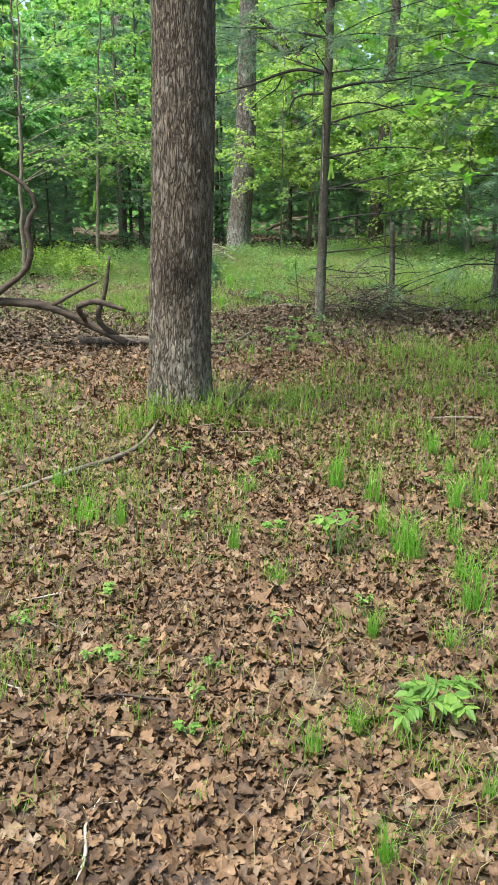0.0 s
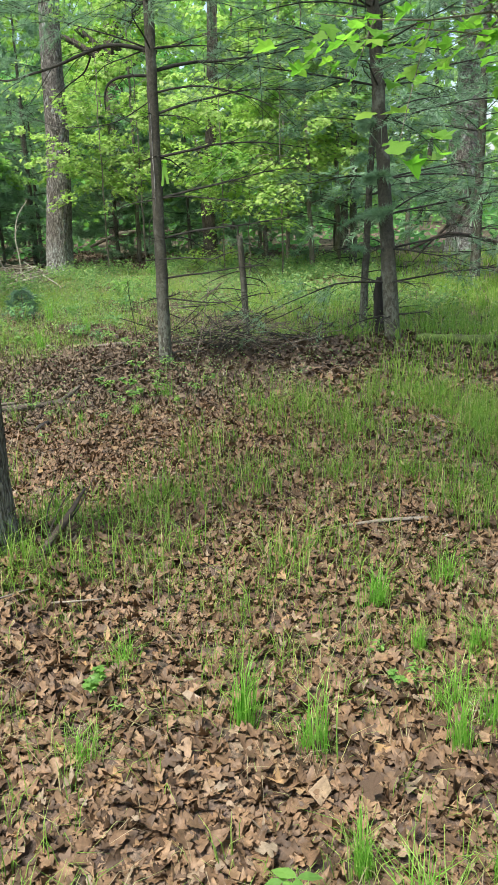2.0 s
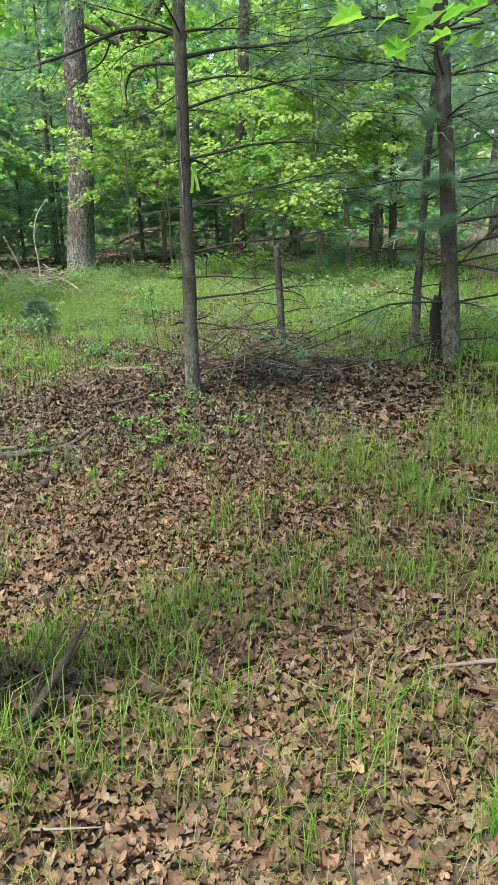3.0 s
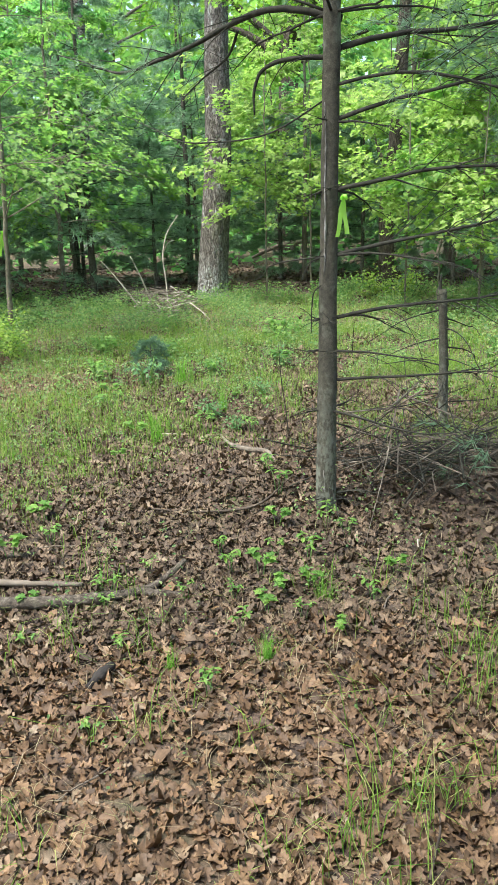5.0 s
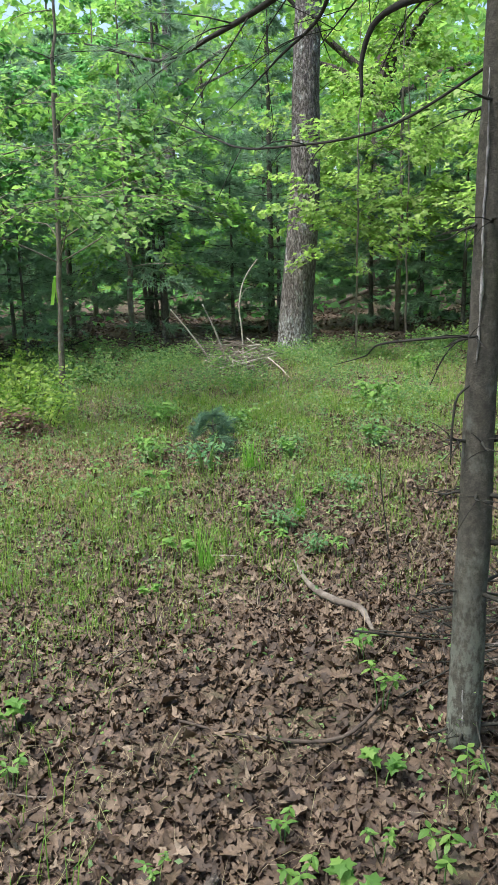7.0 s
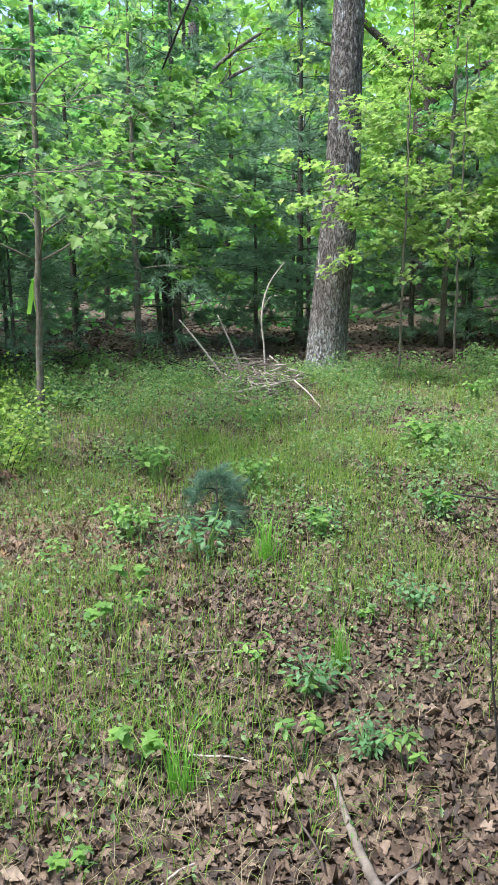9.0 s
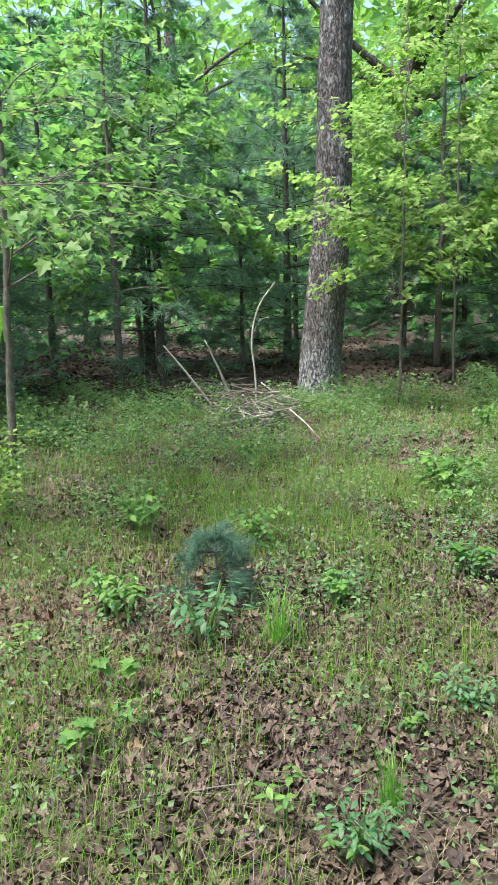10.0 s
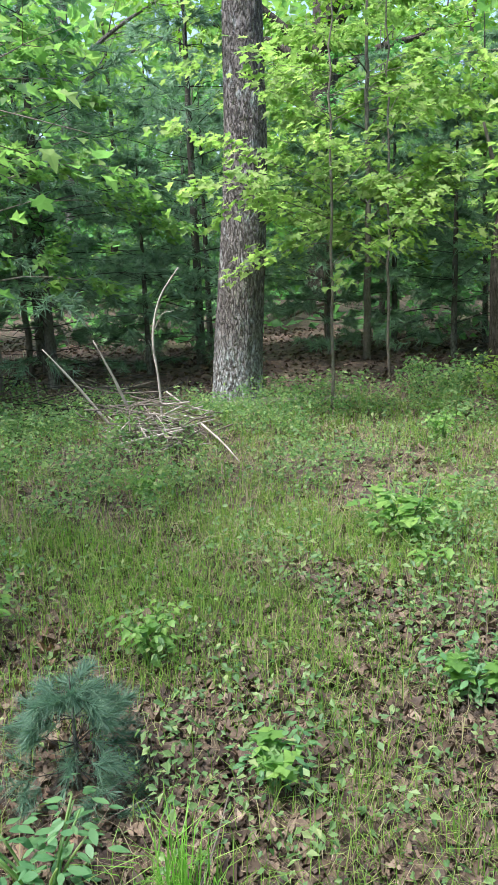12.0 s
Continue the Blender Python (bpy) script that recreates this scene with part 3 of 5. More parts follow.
def oak(name, label, at, pts, radii, sides, steps, furrow, material, flare, crown_z, crown_r, n_crown, limbs=6, group="", freq=9.0):
    root = thing(name, label, "tree", group, m=pose(at[0], at[1], float(ground_z(at[0], at[1]))))
    part("trunk", barked(pts, radii, sides, steps, furrow, freq, at[0], flare), material, root)
    top = np.array(pts[-1], float)
    spots = []
    for k in range(limbs):
        a = k * 6.283 / limbs + rng.random()
        s = np.array(pts[-2], float) * (0.6 - 0.1 * k / limbs) + top * (0.4 + 0.1 * k / limbs)
        lp = limb_line(s, np.array([math.cos(a), math.sin(a), 0]), crown_r * rng.uniform(0.7, 1.0), rng.uniform(0.4, 1.1), -0.2, 12, 0.08)
        tw = twigs_on(lp, 9, crown_r * 0.4, 0.01, 0.3, 0.6)
        limb = part("limb", tube(lp, [radii[-1] * 0.7, radii[-1] * 0.4, 0.01], 6), material, root)
        for q in tw:
            part("bough", tube(q, [0.02, 0.004], 4), material, limb)
        for q in tw + [lp[6:]]:
            m = max(2, n_crown // (limbs * 10))
            spots.append(q[rng.integers(1, len(q), m)] + rng.normal(0, 0.32, (m, 3)))
    p = np.concatenate(spots)
    n = len(p)
    crown = part("crown", leaves(OVAL_FAR, p, rng.uniform(0.12, 0.22, n), tilted(n, 0.6), flat_ways(n), 0.2, 0.3, 1.4), m_oak_leaf, root, smooth=False)
    tagged(crown, kind="stuff")
    return root


first_oak = oak("oak_tree", "large oak with grey-brown furrowed bark and lichen at its foot", (-0.44, 5.06),
    [(0, 0, -0.25), (0.0, 0, 0.3), (0.05, 0, 1.5), (0.075, 0.02, 2.8), (0.12, 0.05, 5.5), (0.2, 0.1, 9.0)], [0.2, 0.19, 0.184, 0.182, 0.18, 0.178, 0.17, 0.15, 0.12], 120, 300, 0.009, m_oak, 0.05, 9, 3.6, 1500, freq=8.0)
part("knot", tube(line([(0.12, -0.12, 1.36), (0.145, -0.155, 1.385), (0.155, -0.172, 1.4)], 7), [0.028, 0.024, 0.017, 0.006], 12, 0.1), m_oak, first_oak, "weathered knot of a lost twig")
oak("oak_tree", "tall old oak with pale grey bark and lichen, bending slightly", (-0.27, 20.1),
    [(0, 0, -0.25), (0.02, 0, 0.4), (0.12, 0, 1.6), (0.2, 0, 2.8), (0.22, 0, 4.2), (0.35, 0.1, 7.0), (0.5, 0.3, 11.0)], [0.3, 0.265, 0.235, 0.21, 0.2, 0.19, 0.175, 0.14], 76, 200, 0.017, m_oak_far, 0.06, 11, 4.5, 1500, freq=7.0)
oak("oak_tree", "slender dark-barked oak with a dead side fork", (3.3, 21.8),
    [(0, 0, -0.2), (0.0, 0, 0.5), (-0.02, 0, 1.6), (0.1, 0, 2.6), (0.22, 0, 4.5), (0.4, 0.3, 9.0)], [0.17, 0.145, 0.13, 0.12, 0.11, 0.08], 40, 120, 0.008, m_oak_plain, 0.04, 9, 3.5, 1200)
oak("oak_tree", "broad pale grey oak beyond the pines", (9.8, 21.6),
    [(0, 0, -0.2), (0.0, 0, 0.5), (-0.1, 0, 2.2), (0.1, 0, 4.5), (0.4, 0.3, 10.0)], [0.42, 0.36, 0.33, 0.3, 0.2], 50, 140, 0.02, m_oak_far, 0.1, 10, 4.5, 3000)
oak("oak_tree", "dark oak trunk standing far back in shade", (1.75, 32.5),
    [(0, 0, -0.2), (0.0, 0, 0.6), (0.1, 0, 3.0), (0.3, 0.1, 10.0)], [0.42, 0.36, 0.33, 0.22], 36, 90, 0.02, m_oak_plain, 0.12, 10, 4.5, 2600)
# invented oaks, mostly out of view: their crowns close the place and cut light
for ox, oy in ((-9.5, 2.0), (7.5, 3.5), (-13.0, 9.0), (9.5, 11.0), (-1.5, -6.0), (5.0, -4.0), (-12.0, 25.0), (14.0, 30.0), (-5.5, 36.0)):
    oak("oak_tree", "added grey-barked filler oak, its crown closing the place above", (ox, oy),
        [(0, 0, -0.2), (0.0, 0, 0.6), (0.1, 0.1, 3.0), (0.3, 0.1, 11.0)], [0.26, 0.22, 0.2, 0.13], 24, 60, 0.012, m_oak_far, 0.06, 11, 4.6, 1400, group="oaks round the clearing")

# the pine beside the path, with bare curving limbs
px, py = 0.78, 8.92
pz = float(ground_z(px, py))
path_pine = pine("pine_tree", "slim young pine with bare dead limbs and white resin", 9.5, 0.043, 2.5, 1.5, 170, 0.1, 0.0028, bend=(0.12, 0.1), dead_reach=0.75, whorl=0.34, first=0.3,
                 low_skip=lambda w, z: w[0] < 0.25 and z < 2.4,
                 keyed=[(2.25, 1.3, -0.3, 2.18, 0.012, False), (2.28, 1.1, -0.5, 1.95, 0.01, False),
                        (1.92, 1.2, -0.25, 1.72, 0.013, False), (1.6, 1.15, -0.3, 1.62, 0.012, False), (1.28, 1.2, -0.2, 1.15, 0.011, False), (0.95, 0.9, -0.3, 0.8, 0.01, False), (2.5, 1.6, 0.5, 2.5, 0.017, True), (2.9, -1.2, 0.6, 3.0, 0.015, True)])
path_pine.matrix_basis = pose(px, py, pz)


def long_limb(root, base, pts, radii, twigs, reach, tufts=0, start=0.35):
    """A limb of the pine along pts: bare side twigs, tufts of needles towards its tip."""
    q = line(np.asarray(pts, float) - np.array(base), 26)
    limb = part("limb" if tufts else "dead_limb", tube(q, radii, 8, 0.05), m_twig, root)
    tw = twigs_on(q, twigs, reach, 0.002, 0.15, 0.7)
    for t in tw:
        part("twig", tube(t, [radii[-1] * 0.9, 0.0012], 4), m_twig, limb)
    if tufts:
        ends = [q[int(len(q) * start):]] + [t for t in tw if np.linalg.norm(t[0] - q[0]) > start * np.linalg.norm(q[-1] - q[0])]
        p = np.concatenate([e[rng.integers(len(e) // 2, len(e), tufts)] + rng.normal(0, 0.02, (tufts, 3)) for e in ends])
        w = np.concatenate([np.repeat((unit(e[-1] - e[0]) + np.array([0, 0, 0.2]))[None], tufts, 0) for e in ends])
        tagged(part("needles", needles(p, unit(w), 9, 0.085, 0.0024), m_needle, root, smooth=False), kind="stuff")


foot = (px, py, pz)
long_limb(path_pine, foot, [(0.86, 8.99, 2.64), (0.567, 9.1, 2.711), (0.3, 9.42, 2.70), (0.117, 9.7, 2.666), (-0.15, 10.0, 2.625), (-0.406, 10.3, 2.61), (-0.707, 10.6, 2.735), (-0.875, 10.7, 2.79)], [0.019, 0.016, 0.012, 0.008, 0.004], 15, 0.5, 14, 0.5)
long_limb(path_pine, foot, [(0.355, 9.45, 2.68), (0.3, 9.62, 2.59), (0.137, 9.8, 2.493), (0.019, 9.9, 2.409)], [0.009, 0.007, 0.005, 0.003], 4, 0.25)
long_limb(path_pine, foot, [(0.82, 9.0, 2.3), (0.5, 9.05, 2.13), (0.164, 9.2, 2.103), (-0.145, 9.75, 2.22), (-0.36, 10.0, 2.33)], [0.0045, 0.004, 0.0035, 0.0022], 9, 0.2)
long_limb(path_pine, foot, [(0.8, 8.96, 1.52), (0.6, 9.1, 1.49), (0.508, 9.3, 1.453), (0.47, 9.6, 1.373), (0.36, 9.9, 1.298)], [0.005, 0.004, 0.0028, 0.0015], 1, 0.15)
long_limb(path_pine, foot, [(0.84, 8.95, 2.46), (0.627, 8.98, 2.465), (0.53, 9.0, 2.45), (0.467, 9.02, 2.416), (0.429, 9.05, 2.327), (0.429, 9.05, 2.218)], [0.013, 0.012, 0.011, 0.008, 0.004], 4, 0.22)
stub = line([(-0.03, -0.03, 1.24), (-0.062, -0.043, 1.215), (-0.078, -0.052, 1.13), (-0.08, -0.05, 1.0)], 12)
part("dead_limb", tube(stub, [0.004, 0.004, 0.0035, 0.002], 6, 0.08), m_twig, path_pine)
for rz, rl, ra in ((1.3, 0.45, 4.1), (1.72, 0.4, 4.0), (0.02, 0.22, 4.4)):
    rp = line([(0.05 * math.cos(ra) + 0.013 * rz, 0.05 * math.sin(ra) + 0.01 * rz, rz), (0.05 * math.cos(ra + 0.1) + 0.013 * rz, 0.05 * math.sin(ra + 0.1) + 0.01 * rz, rz + rl * 0.5), (0.05 * math.cos(ra) + 0.013 * rz, 0.05 * math.sin(ra) + 0.01 * rz, rz + rl)], 24)
    part("resin_streak", tube(rp, [0.001, 0.004, 0.0015, 0.005, 0.001, 0.004, 0.001], 6, 0.5), m_resin, path_pine, "whitish dried resin")

# pines past the path
p3 = pine("pine_tree", "young pine with rough bark and drooping needled boughs", 9.0, 0.058, 0.9, 1.6, 105, 0.1, 0.0045, bend=(-0.85, 0.1), dead_reach=0.8, low_skip=lambda w, z: w[0] < -0.4 and 0.9 < z < 2.1)
p3.matrix_basis = pose(2.99, 9.15, float(ground_z(2.99, 9.15)))
thin = pine("pine_tree", "thin dark pine pole with short dead limbs", 5.2, 0.036, 1.3, 1.0, 60, 0.1, 0.0045, bend=(0.25, 0), dead_reach=0.5, low_skip=lambda w, z: w[0] < -0.4 and z < 2.1)
thin.matrix_basis = pose(3.12, 10.4, float(ground_z(3.12, 10.4)))
kinds = [pine("pine_tree", "shaded pine with fine grey-green needles", 6.6, 0.062, 0.7, 1.9, 44, 0.19, 0.017, "pines behind the clearing", dead_reach=0.9),
         pine("pine_tree", "shaded pine with fine grey-green needles", 5.8, 0.05, 1.1, 1.7, 42, 0.19, 0.017, "pines behind the clearing", dead_reach=1.0, bend=(0.15, 0.1)),
         pine("pine_tree", "low bushy young pine, green to the ground", 2.6, 0.03, 0.25, 0.85, 60, 0.12, 0.01, "young pines", whorl=0.24, first=0.2)]
spots_of = [[(-2.8, 21.7), (-1.5, 29.5), (5.6, 17.9), (-6.2, 23.8), (-0.9, 23.6), (-5.0, 22.9), (6.6, 14.6), (8.2, 11.0), (-7.2, 26.0), (4.9, 27.0)],
            [(2.5, 27.0), (4.0, 25.0), (-3.6, 24.2),  (6.2, 21.0), (-7.8, 23.5), (-8.8, 21.0), (8.2, 26.0)],
            [(3.0, 23.2), (-4.6, 19.2), (2.3, 24.4), (-1.6, 22.6), (-3.3, 23.3), (4.7, 21.8), (-0.8, 24.6), (-5.6, 21.2), (1.2, 24.2)]]
for kd, at in zip(kinds, spots_of):
    for q, (x, y) in enumerate(at):
        s = (1.0, 0.92, 1.1, 0.85)[q % 4] * (1.45 if kd is kinds[2] and y > 21 else 1.0)
        m = pose(x, y, float(ground_z(x, y)), 0, 0, 67 * q + 11 * x) @ Matrix.Diagonal((s, s, s, 1))
        if q == 0:
            kd.matrix_basis = m
        else:
            place_copy(kd, m)

# maples
near = maple("maple_sapling", "young maple reaching over the path with broad bright leaves", 4.2, 0.03, 9, 1350, 0.078, MAPLE_LEAF, m_maple_over, (-0.2, 0.1), 0.3, 1.2,
             keyed=[(1.7, -1.4, 0.1, 1.95), (1.8, -1.6, 0.0, 2.25), (1.7, -1.15, -0.2, 2.1), (1.9, -1.45, 0.3, 2.4), (2.2, -1.6, -0.3, 2.6), (2.0, -1.7, 0.5, 2.2), (2.1, -1.2, 0.1, 2.35), (2.3, -1.5, 0.4, 2.75)])
near.matrix_basis = pose(2.75, 4.7, float(ground_z(2.75, 4.7)))
left = maple("maple_sapling", "young maple with broad light green leaves beside the clearing", 5.0, 0.032, 6, 950, 0.075, MAPLE_LEAF, m_maple, (0.3, 0.1), 0.3, 1.4,
             keyed=[(1.7, 2.4, 0.1, 2.25), (1.9, 2.8, -0.1, 2.3), (2.0, 2.2, 0.5, 2.8), (2.3, 2.6, 0.3, 3.2), (1.6, 1.8, -0.3, 2.4), (2.6, 2.0, 0.8, 3.4)])
left.matrix_basis = pose(-3.75, 13.6, float(ground_z(-3.75, 13.6)))
tape_tree = maple("maple_sapling", "slender maple sapling marked with lime tape", 6.0, 0.032, 14, 1800, 0.085, MAPLE_MID, m_maple, (0.5, -0.3), 0.27, 1.7,
                  keyed=[(2.0, 1.6, -0.8, 2.3), (2.2, 1.9, -0.3, 2.9), (1.8, -1.4, -0.5, 2.3), (1.9, 1.0, -1.2, 2.5)])
tape_tree.matrix_basis = pose(-2.95, 15.95, float(ground_z(-2.95, 15.95)))
lime = maple("maple_sapling", "slender maple sapling with tiers of lime-green leaves", 5.5, 0.015, 12, 2300, 0.088, MAPLE_MID, m_maple_lime, (0.05, 0.0), 0.28, 1.5,
             keyed=[(1.7, -0.9, -0.5, 2.2), (1.9, -1.0, -0.3, 2.45), (2.3, -1.4, -0.4, 2.85), (1.5, 0.4, -0.6, 1.75), (1.6, 0.6, -0.4, 2.15), (2.1, -1.2, -0.7, 2.2), (2.4, 1.0, -0.5, 2.9), (3.0, 1.5, -0.5, 3.3), (3.2, 2.2, -0.3, 3.5), (3.0, -0.9, -0.6, 3.6)])
lime.matrix_basis = pose(0.72, 18.9, float(ground_z(0.72, 18.9)))
for lx_, ly_, turn_, s_ in ((1.7, 21.3, 205, 1.15), (3.9, 17.0, 120, 1.0), (2.9, 17.6, 250, 0.95)):
    place_copy(lime, pose(lx_, ly_, float(ground_z(lx_, ly_)), 0, 0, turn_) @ Matrix.Diagonal((s_, s_, s_, 1)))
small = maple("maple_sapling", "small maple sapling with a lime-green leafy top", 2.1, 0.014, 11, 620, 0.1, MAPLE_MID, m_maple_lime, (0.05, 0), 0.5, 1.0)
small.matrix_basis = pose(3.2, 16.75, float(ground_z(3.2, 16.75)))
bg = [maple("maple_tree", "understory maple with layered bright green leaves", 6.6, 0.05, 22, 5400, 0.115, MAPLE_FAR, m_maple_lime, (0.3, 0.2), 0.24, 2.4, "maples behind the clearing"),
      maple("maple_tree", "understory maple with layered green leaves", 6.9, 0.05, 22, 5400, 0.115, MAPLE_FAR, m_maple_deep, (-0.3, 0.2), 0.22, 2.4, "maples behind the clearing"),
      maple("maple_tree", "understory maple with layered fresh green leaves", 6.2, 0.045, 22, 4600, 0.1, MAPLE_FAR, m_maple, (0.2, -0.3), 0.24, 2.2, "maples behind the clearing")]
bg_at = [[(1.7, 23.4), (4.9, 20.4), (5.2, 24.0), (5.4, 18.2), (7.2, 23.5), (1.3, 25.6), (-6.9, 16.2), (6.5, 29.0), (-11.0, 19.0)],
         [(-4.9, 18.2), (-3.4, 22.8), (-6.6, 20.0), (-8.3, 17.8), (-7.0, 18.6), (-1.3, 28.5), (-6.0, 28.0), (-9.5, 25.0), (3.2, 30.5), (11.5, 14.0)],
         [(-3.2, 20.6), (-6.8, 17.6), (-7.2, 13.2), (4.6, 17.4), (4.8, 23.0), (-0.2, 31.0), (8.5, 22.0), (-10.0, 14.5), (6.6, 7.4), (-6.6, 7.4)]]
for kd, at in zip(bg, bg_at):
    for q, (x, y) in enumerate(at):
        s = (1.0, 0.85, 1.15, 0.95)[q % 4]
        m = pose(x, y, float(ground_z(x, y)), 0, 0, 81 * q + 17 * y) @ Matrix.Diagonal((s, s, s, 1))
        if q == 0:
            kd.matrix_basis = m
        else:
            place_copy(kd, m)

# far woods all round
nf = 34000
fa, fr = np.concatenate([rng.uniform(0, 2 * np.pi, nf // 3), rng.normal(0, 0.42, nf - nf // 3)]), rng.uniform(27, 62, nf)
fx, fy = fr * np.sin(fa), 10 + fr * np.cos(fa)
fz = rng.uniform(0.0, 1.0, nf) ** 1.3 * 15 + 0.3
solid("far_woods", leaves(MAPLE_FAR, np.stack([fx, fy, fz + ground_z(fx, fy)], 1), rng.uniform(0.012, 0.018, nf) * fr, tilted(nf, 0.7), flat_ways(nf), 0.2, 0.4), m_maple, "dense green foliage of distant woods", "woods", kind="stuff", smooth=False)
nu = 11000
ua, ur = rng.uniform(-1.1, 1.1, nu), rng.uniform(13.5, 34, nu)
ux, uy = ur * np.sin(ua), 12 + ur * np.cos(ua)
uc = np.sin(1.1 * ux + 0.6 * uy) + np.sin(0.7 * uy - 1.7 * ux) + rng.normal(0, 0.6, nu)
ux, uy = ux[uc > -0.2], uy[uc > -0.2]
uz = rng.random(len(ux)) ** 1.8 * 2.4 * np.clip((np.hypot(ux, uy - 12) - 8) / 12, 0.15, 1) + 0.08
solid("far_undergrowth", leaves(MAPLE_FAR, np.stack([ux, uy, uz + ground_z(ux, uy)], 1), rng.uniform(0.006, 0.011, len(ux)) * np.hypot(ux, uy), tilted(len(ux), 0.5), flat_ways(len(ux)), 0.2, 0.3), m_maple_deep, "leafy green undergrowth far under the trees", "undergrowth", kind="stuff", smooth=False)
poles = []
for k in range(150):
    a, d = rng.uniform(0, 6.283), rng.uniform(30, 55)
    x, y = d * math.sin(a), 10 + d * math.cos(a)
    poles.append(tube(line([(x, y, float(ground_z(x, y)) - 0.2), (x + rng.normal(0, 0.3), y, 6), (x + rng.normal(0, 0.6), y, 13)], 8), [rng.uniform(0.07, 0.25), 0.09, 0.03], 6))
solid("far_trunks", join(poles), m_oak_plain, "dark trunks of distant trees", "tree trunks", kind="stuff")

# ---- lime marking tape ----
def tape(at, length, width, turn):
    """A strip tied in a loop with two hanging ends."""
    root = thing("marking_tape", "lime-green plastic tape tied round the wood, ends hanging", "tape", "marking tapes", m=pose(*at, 0, 0, turn))
    for sx, ln in ((-0.6, length), (0.25, length * 0.93)):
        t = np.linspace(0, 1, 9)
        c = np.stack([sx * 0.45 * length * t**1.2 * 0.7, 0.01 * np.sin(5 * t), -ln * t], 1)
        tw = 0.5 * np.sin(2.5 * t + sx)
        s = np.stack([np.cos(tw), np.sin(tw), np.zeros(9)], 1) * (width * 0.5 * np.clip(t * 3 + 0.35, 0, 1))[:, None]
        v = np.concatenate([c - s, c + s])
        k = np.arange(8)
        part("tape_end", (v, np.concatenate([np.stack([k, k + 9, k + 1], 1), np.stack([k + 1, k + 9, k + 10], 1)])), m_tape, root)
    a = np.linspace(0, 2 * np.pi, 12)
    part("knot", tube(np.stack([0.012 * np.cos(a), 0.02 * np.sin(a), 0.008 * np.sin(2 * a)], 1), [0.008, 0.006], 6), m_tape, root)
    return root


tape((0.86, 8.84, 1.81), 0.19, 0.028, 10)
tape((-2.9, 15.88, 1.5), 0.32, 0.05, 30)
tape((-4.4, 13.0, 1.5), 0.4, 0.05, 20)


# ---- dead wood ----
def branch(name, label, pts, radii, material, steps=30, sides=10, side_limbs=(), group="", category="branch", wob=0.09):
    """A fallen branch: its own line and its side limbs, in the world."""
    base = Vector(pts[0])
    root = thing(name, label, category, group, m=Matrix.Translation(base))
    q = line(np.asarray(pts) - np.array(base), steps)
    part("stem", tube(q, radii, sides, wob), material, root)
    for lp, lr in side_limbs:
        part("side_limb", tube(line(np.asarray(lp) - np.array(base), 16), lr, 7, wob), material, root)
    return root


def gz(x, y, up=0.0):
    return (x, y, float(ground_z(x, y)) + up)


branch("fallen_log", "grey-brown weathered log with a hooked end on the leaves", [gz(0.03, 8.3, 0.1), gz(-0.03, 8.24, 0.07), gz(-0.12, 8.17, 0.035), gz(-0.35, 8.1, 0.04), gz(-0.6, 8.07, 0.045), gz(-1.0, 8.02, 0.05), gz(-1.7, 8.0, 0.05)],
       [0.012, 0.019, 0.027, 0.03, 0.031, 0.034, 0.037, 0.037], m_log, 60, 14, [([gz(-0.16, 8.14, 0.02), gz(-0.02, 8.12, 0.012), gz(0.06, 8.13, 0.008)], [0.028, 0.022, 0.008])], wob=0.06)
branch("fallen_branch", "long dark dead branch arching above the leaf litter", [gz(-1.2, 7.88, 0.05), gz(-1.3, 7.88, 0.1), (-1.6, 7.9, 0.27), (-1.9, 7.9, 0.41), (-2.45, 7.9, 0.48), (-3.2, 7.9, 0.42), (-3.8, 7.9, 0.2), (-4.1, 7.9, 0.05)],
       [0.036, 0.04, 0.045, 0.05, 0.055], m_darkwood, 60, 12,
       [([(-1.95, 7.9, 0.43), (-1.7, 7.86, 0.56), (-1.45, 7.84, 0.68)], [0.025, 0.012]),
        ([(-2.6, 7.9, 0.47), (-2.35, 7.85, 0.62), (-2.12, 7.85, 0.82), (-2.07, 7.85, 1.0), (-2.1, 7.85, 1.2), (-1.99, 7.85, 1.4), (-2.08, 7.85, 1.55), (-2.4, 7.85, 1.75)], [0.04, 0.03, 0.03, 0.022, 0.014]),
        ([(-1.3, 7.9, 0.14), (-1.45, 7.8, 0.3), (-1.38, 7.8, 0.6), (-1.32, 7.8, 0.92)], [0.03, 0.028, 0.022, 0.012]),
        ([(-1.6, 7.9, 0.28), (-1.63, 7.75, 0.45), (-1.5, 7.72, 0.5), (-1.3, 7.72, 0.46), (-1.18, 7.72, 0.42)], [0.02, 0.03, 0.032, 0.02])])
branch("fallen_log", "pale barkless stick lying along the fallen branch", [gz(-0.47, 8.24, 0.04), gz(-0.9, 8.27, 0.045), gz(-1.5, 8.32, 0.04)], [0.01, 0.017, 0.02, 0.02], m_wood, 30, 12)
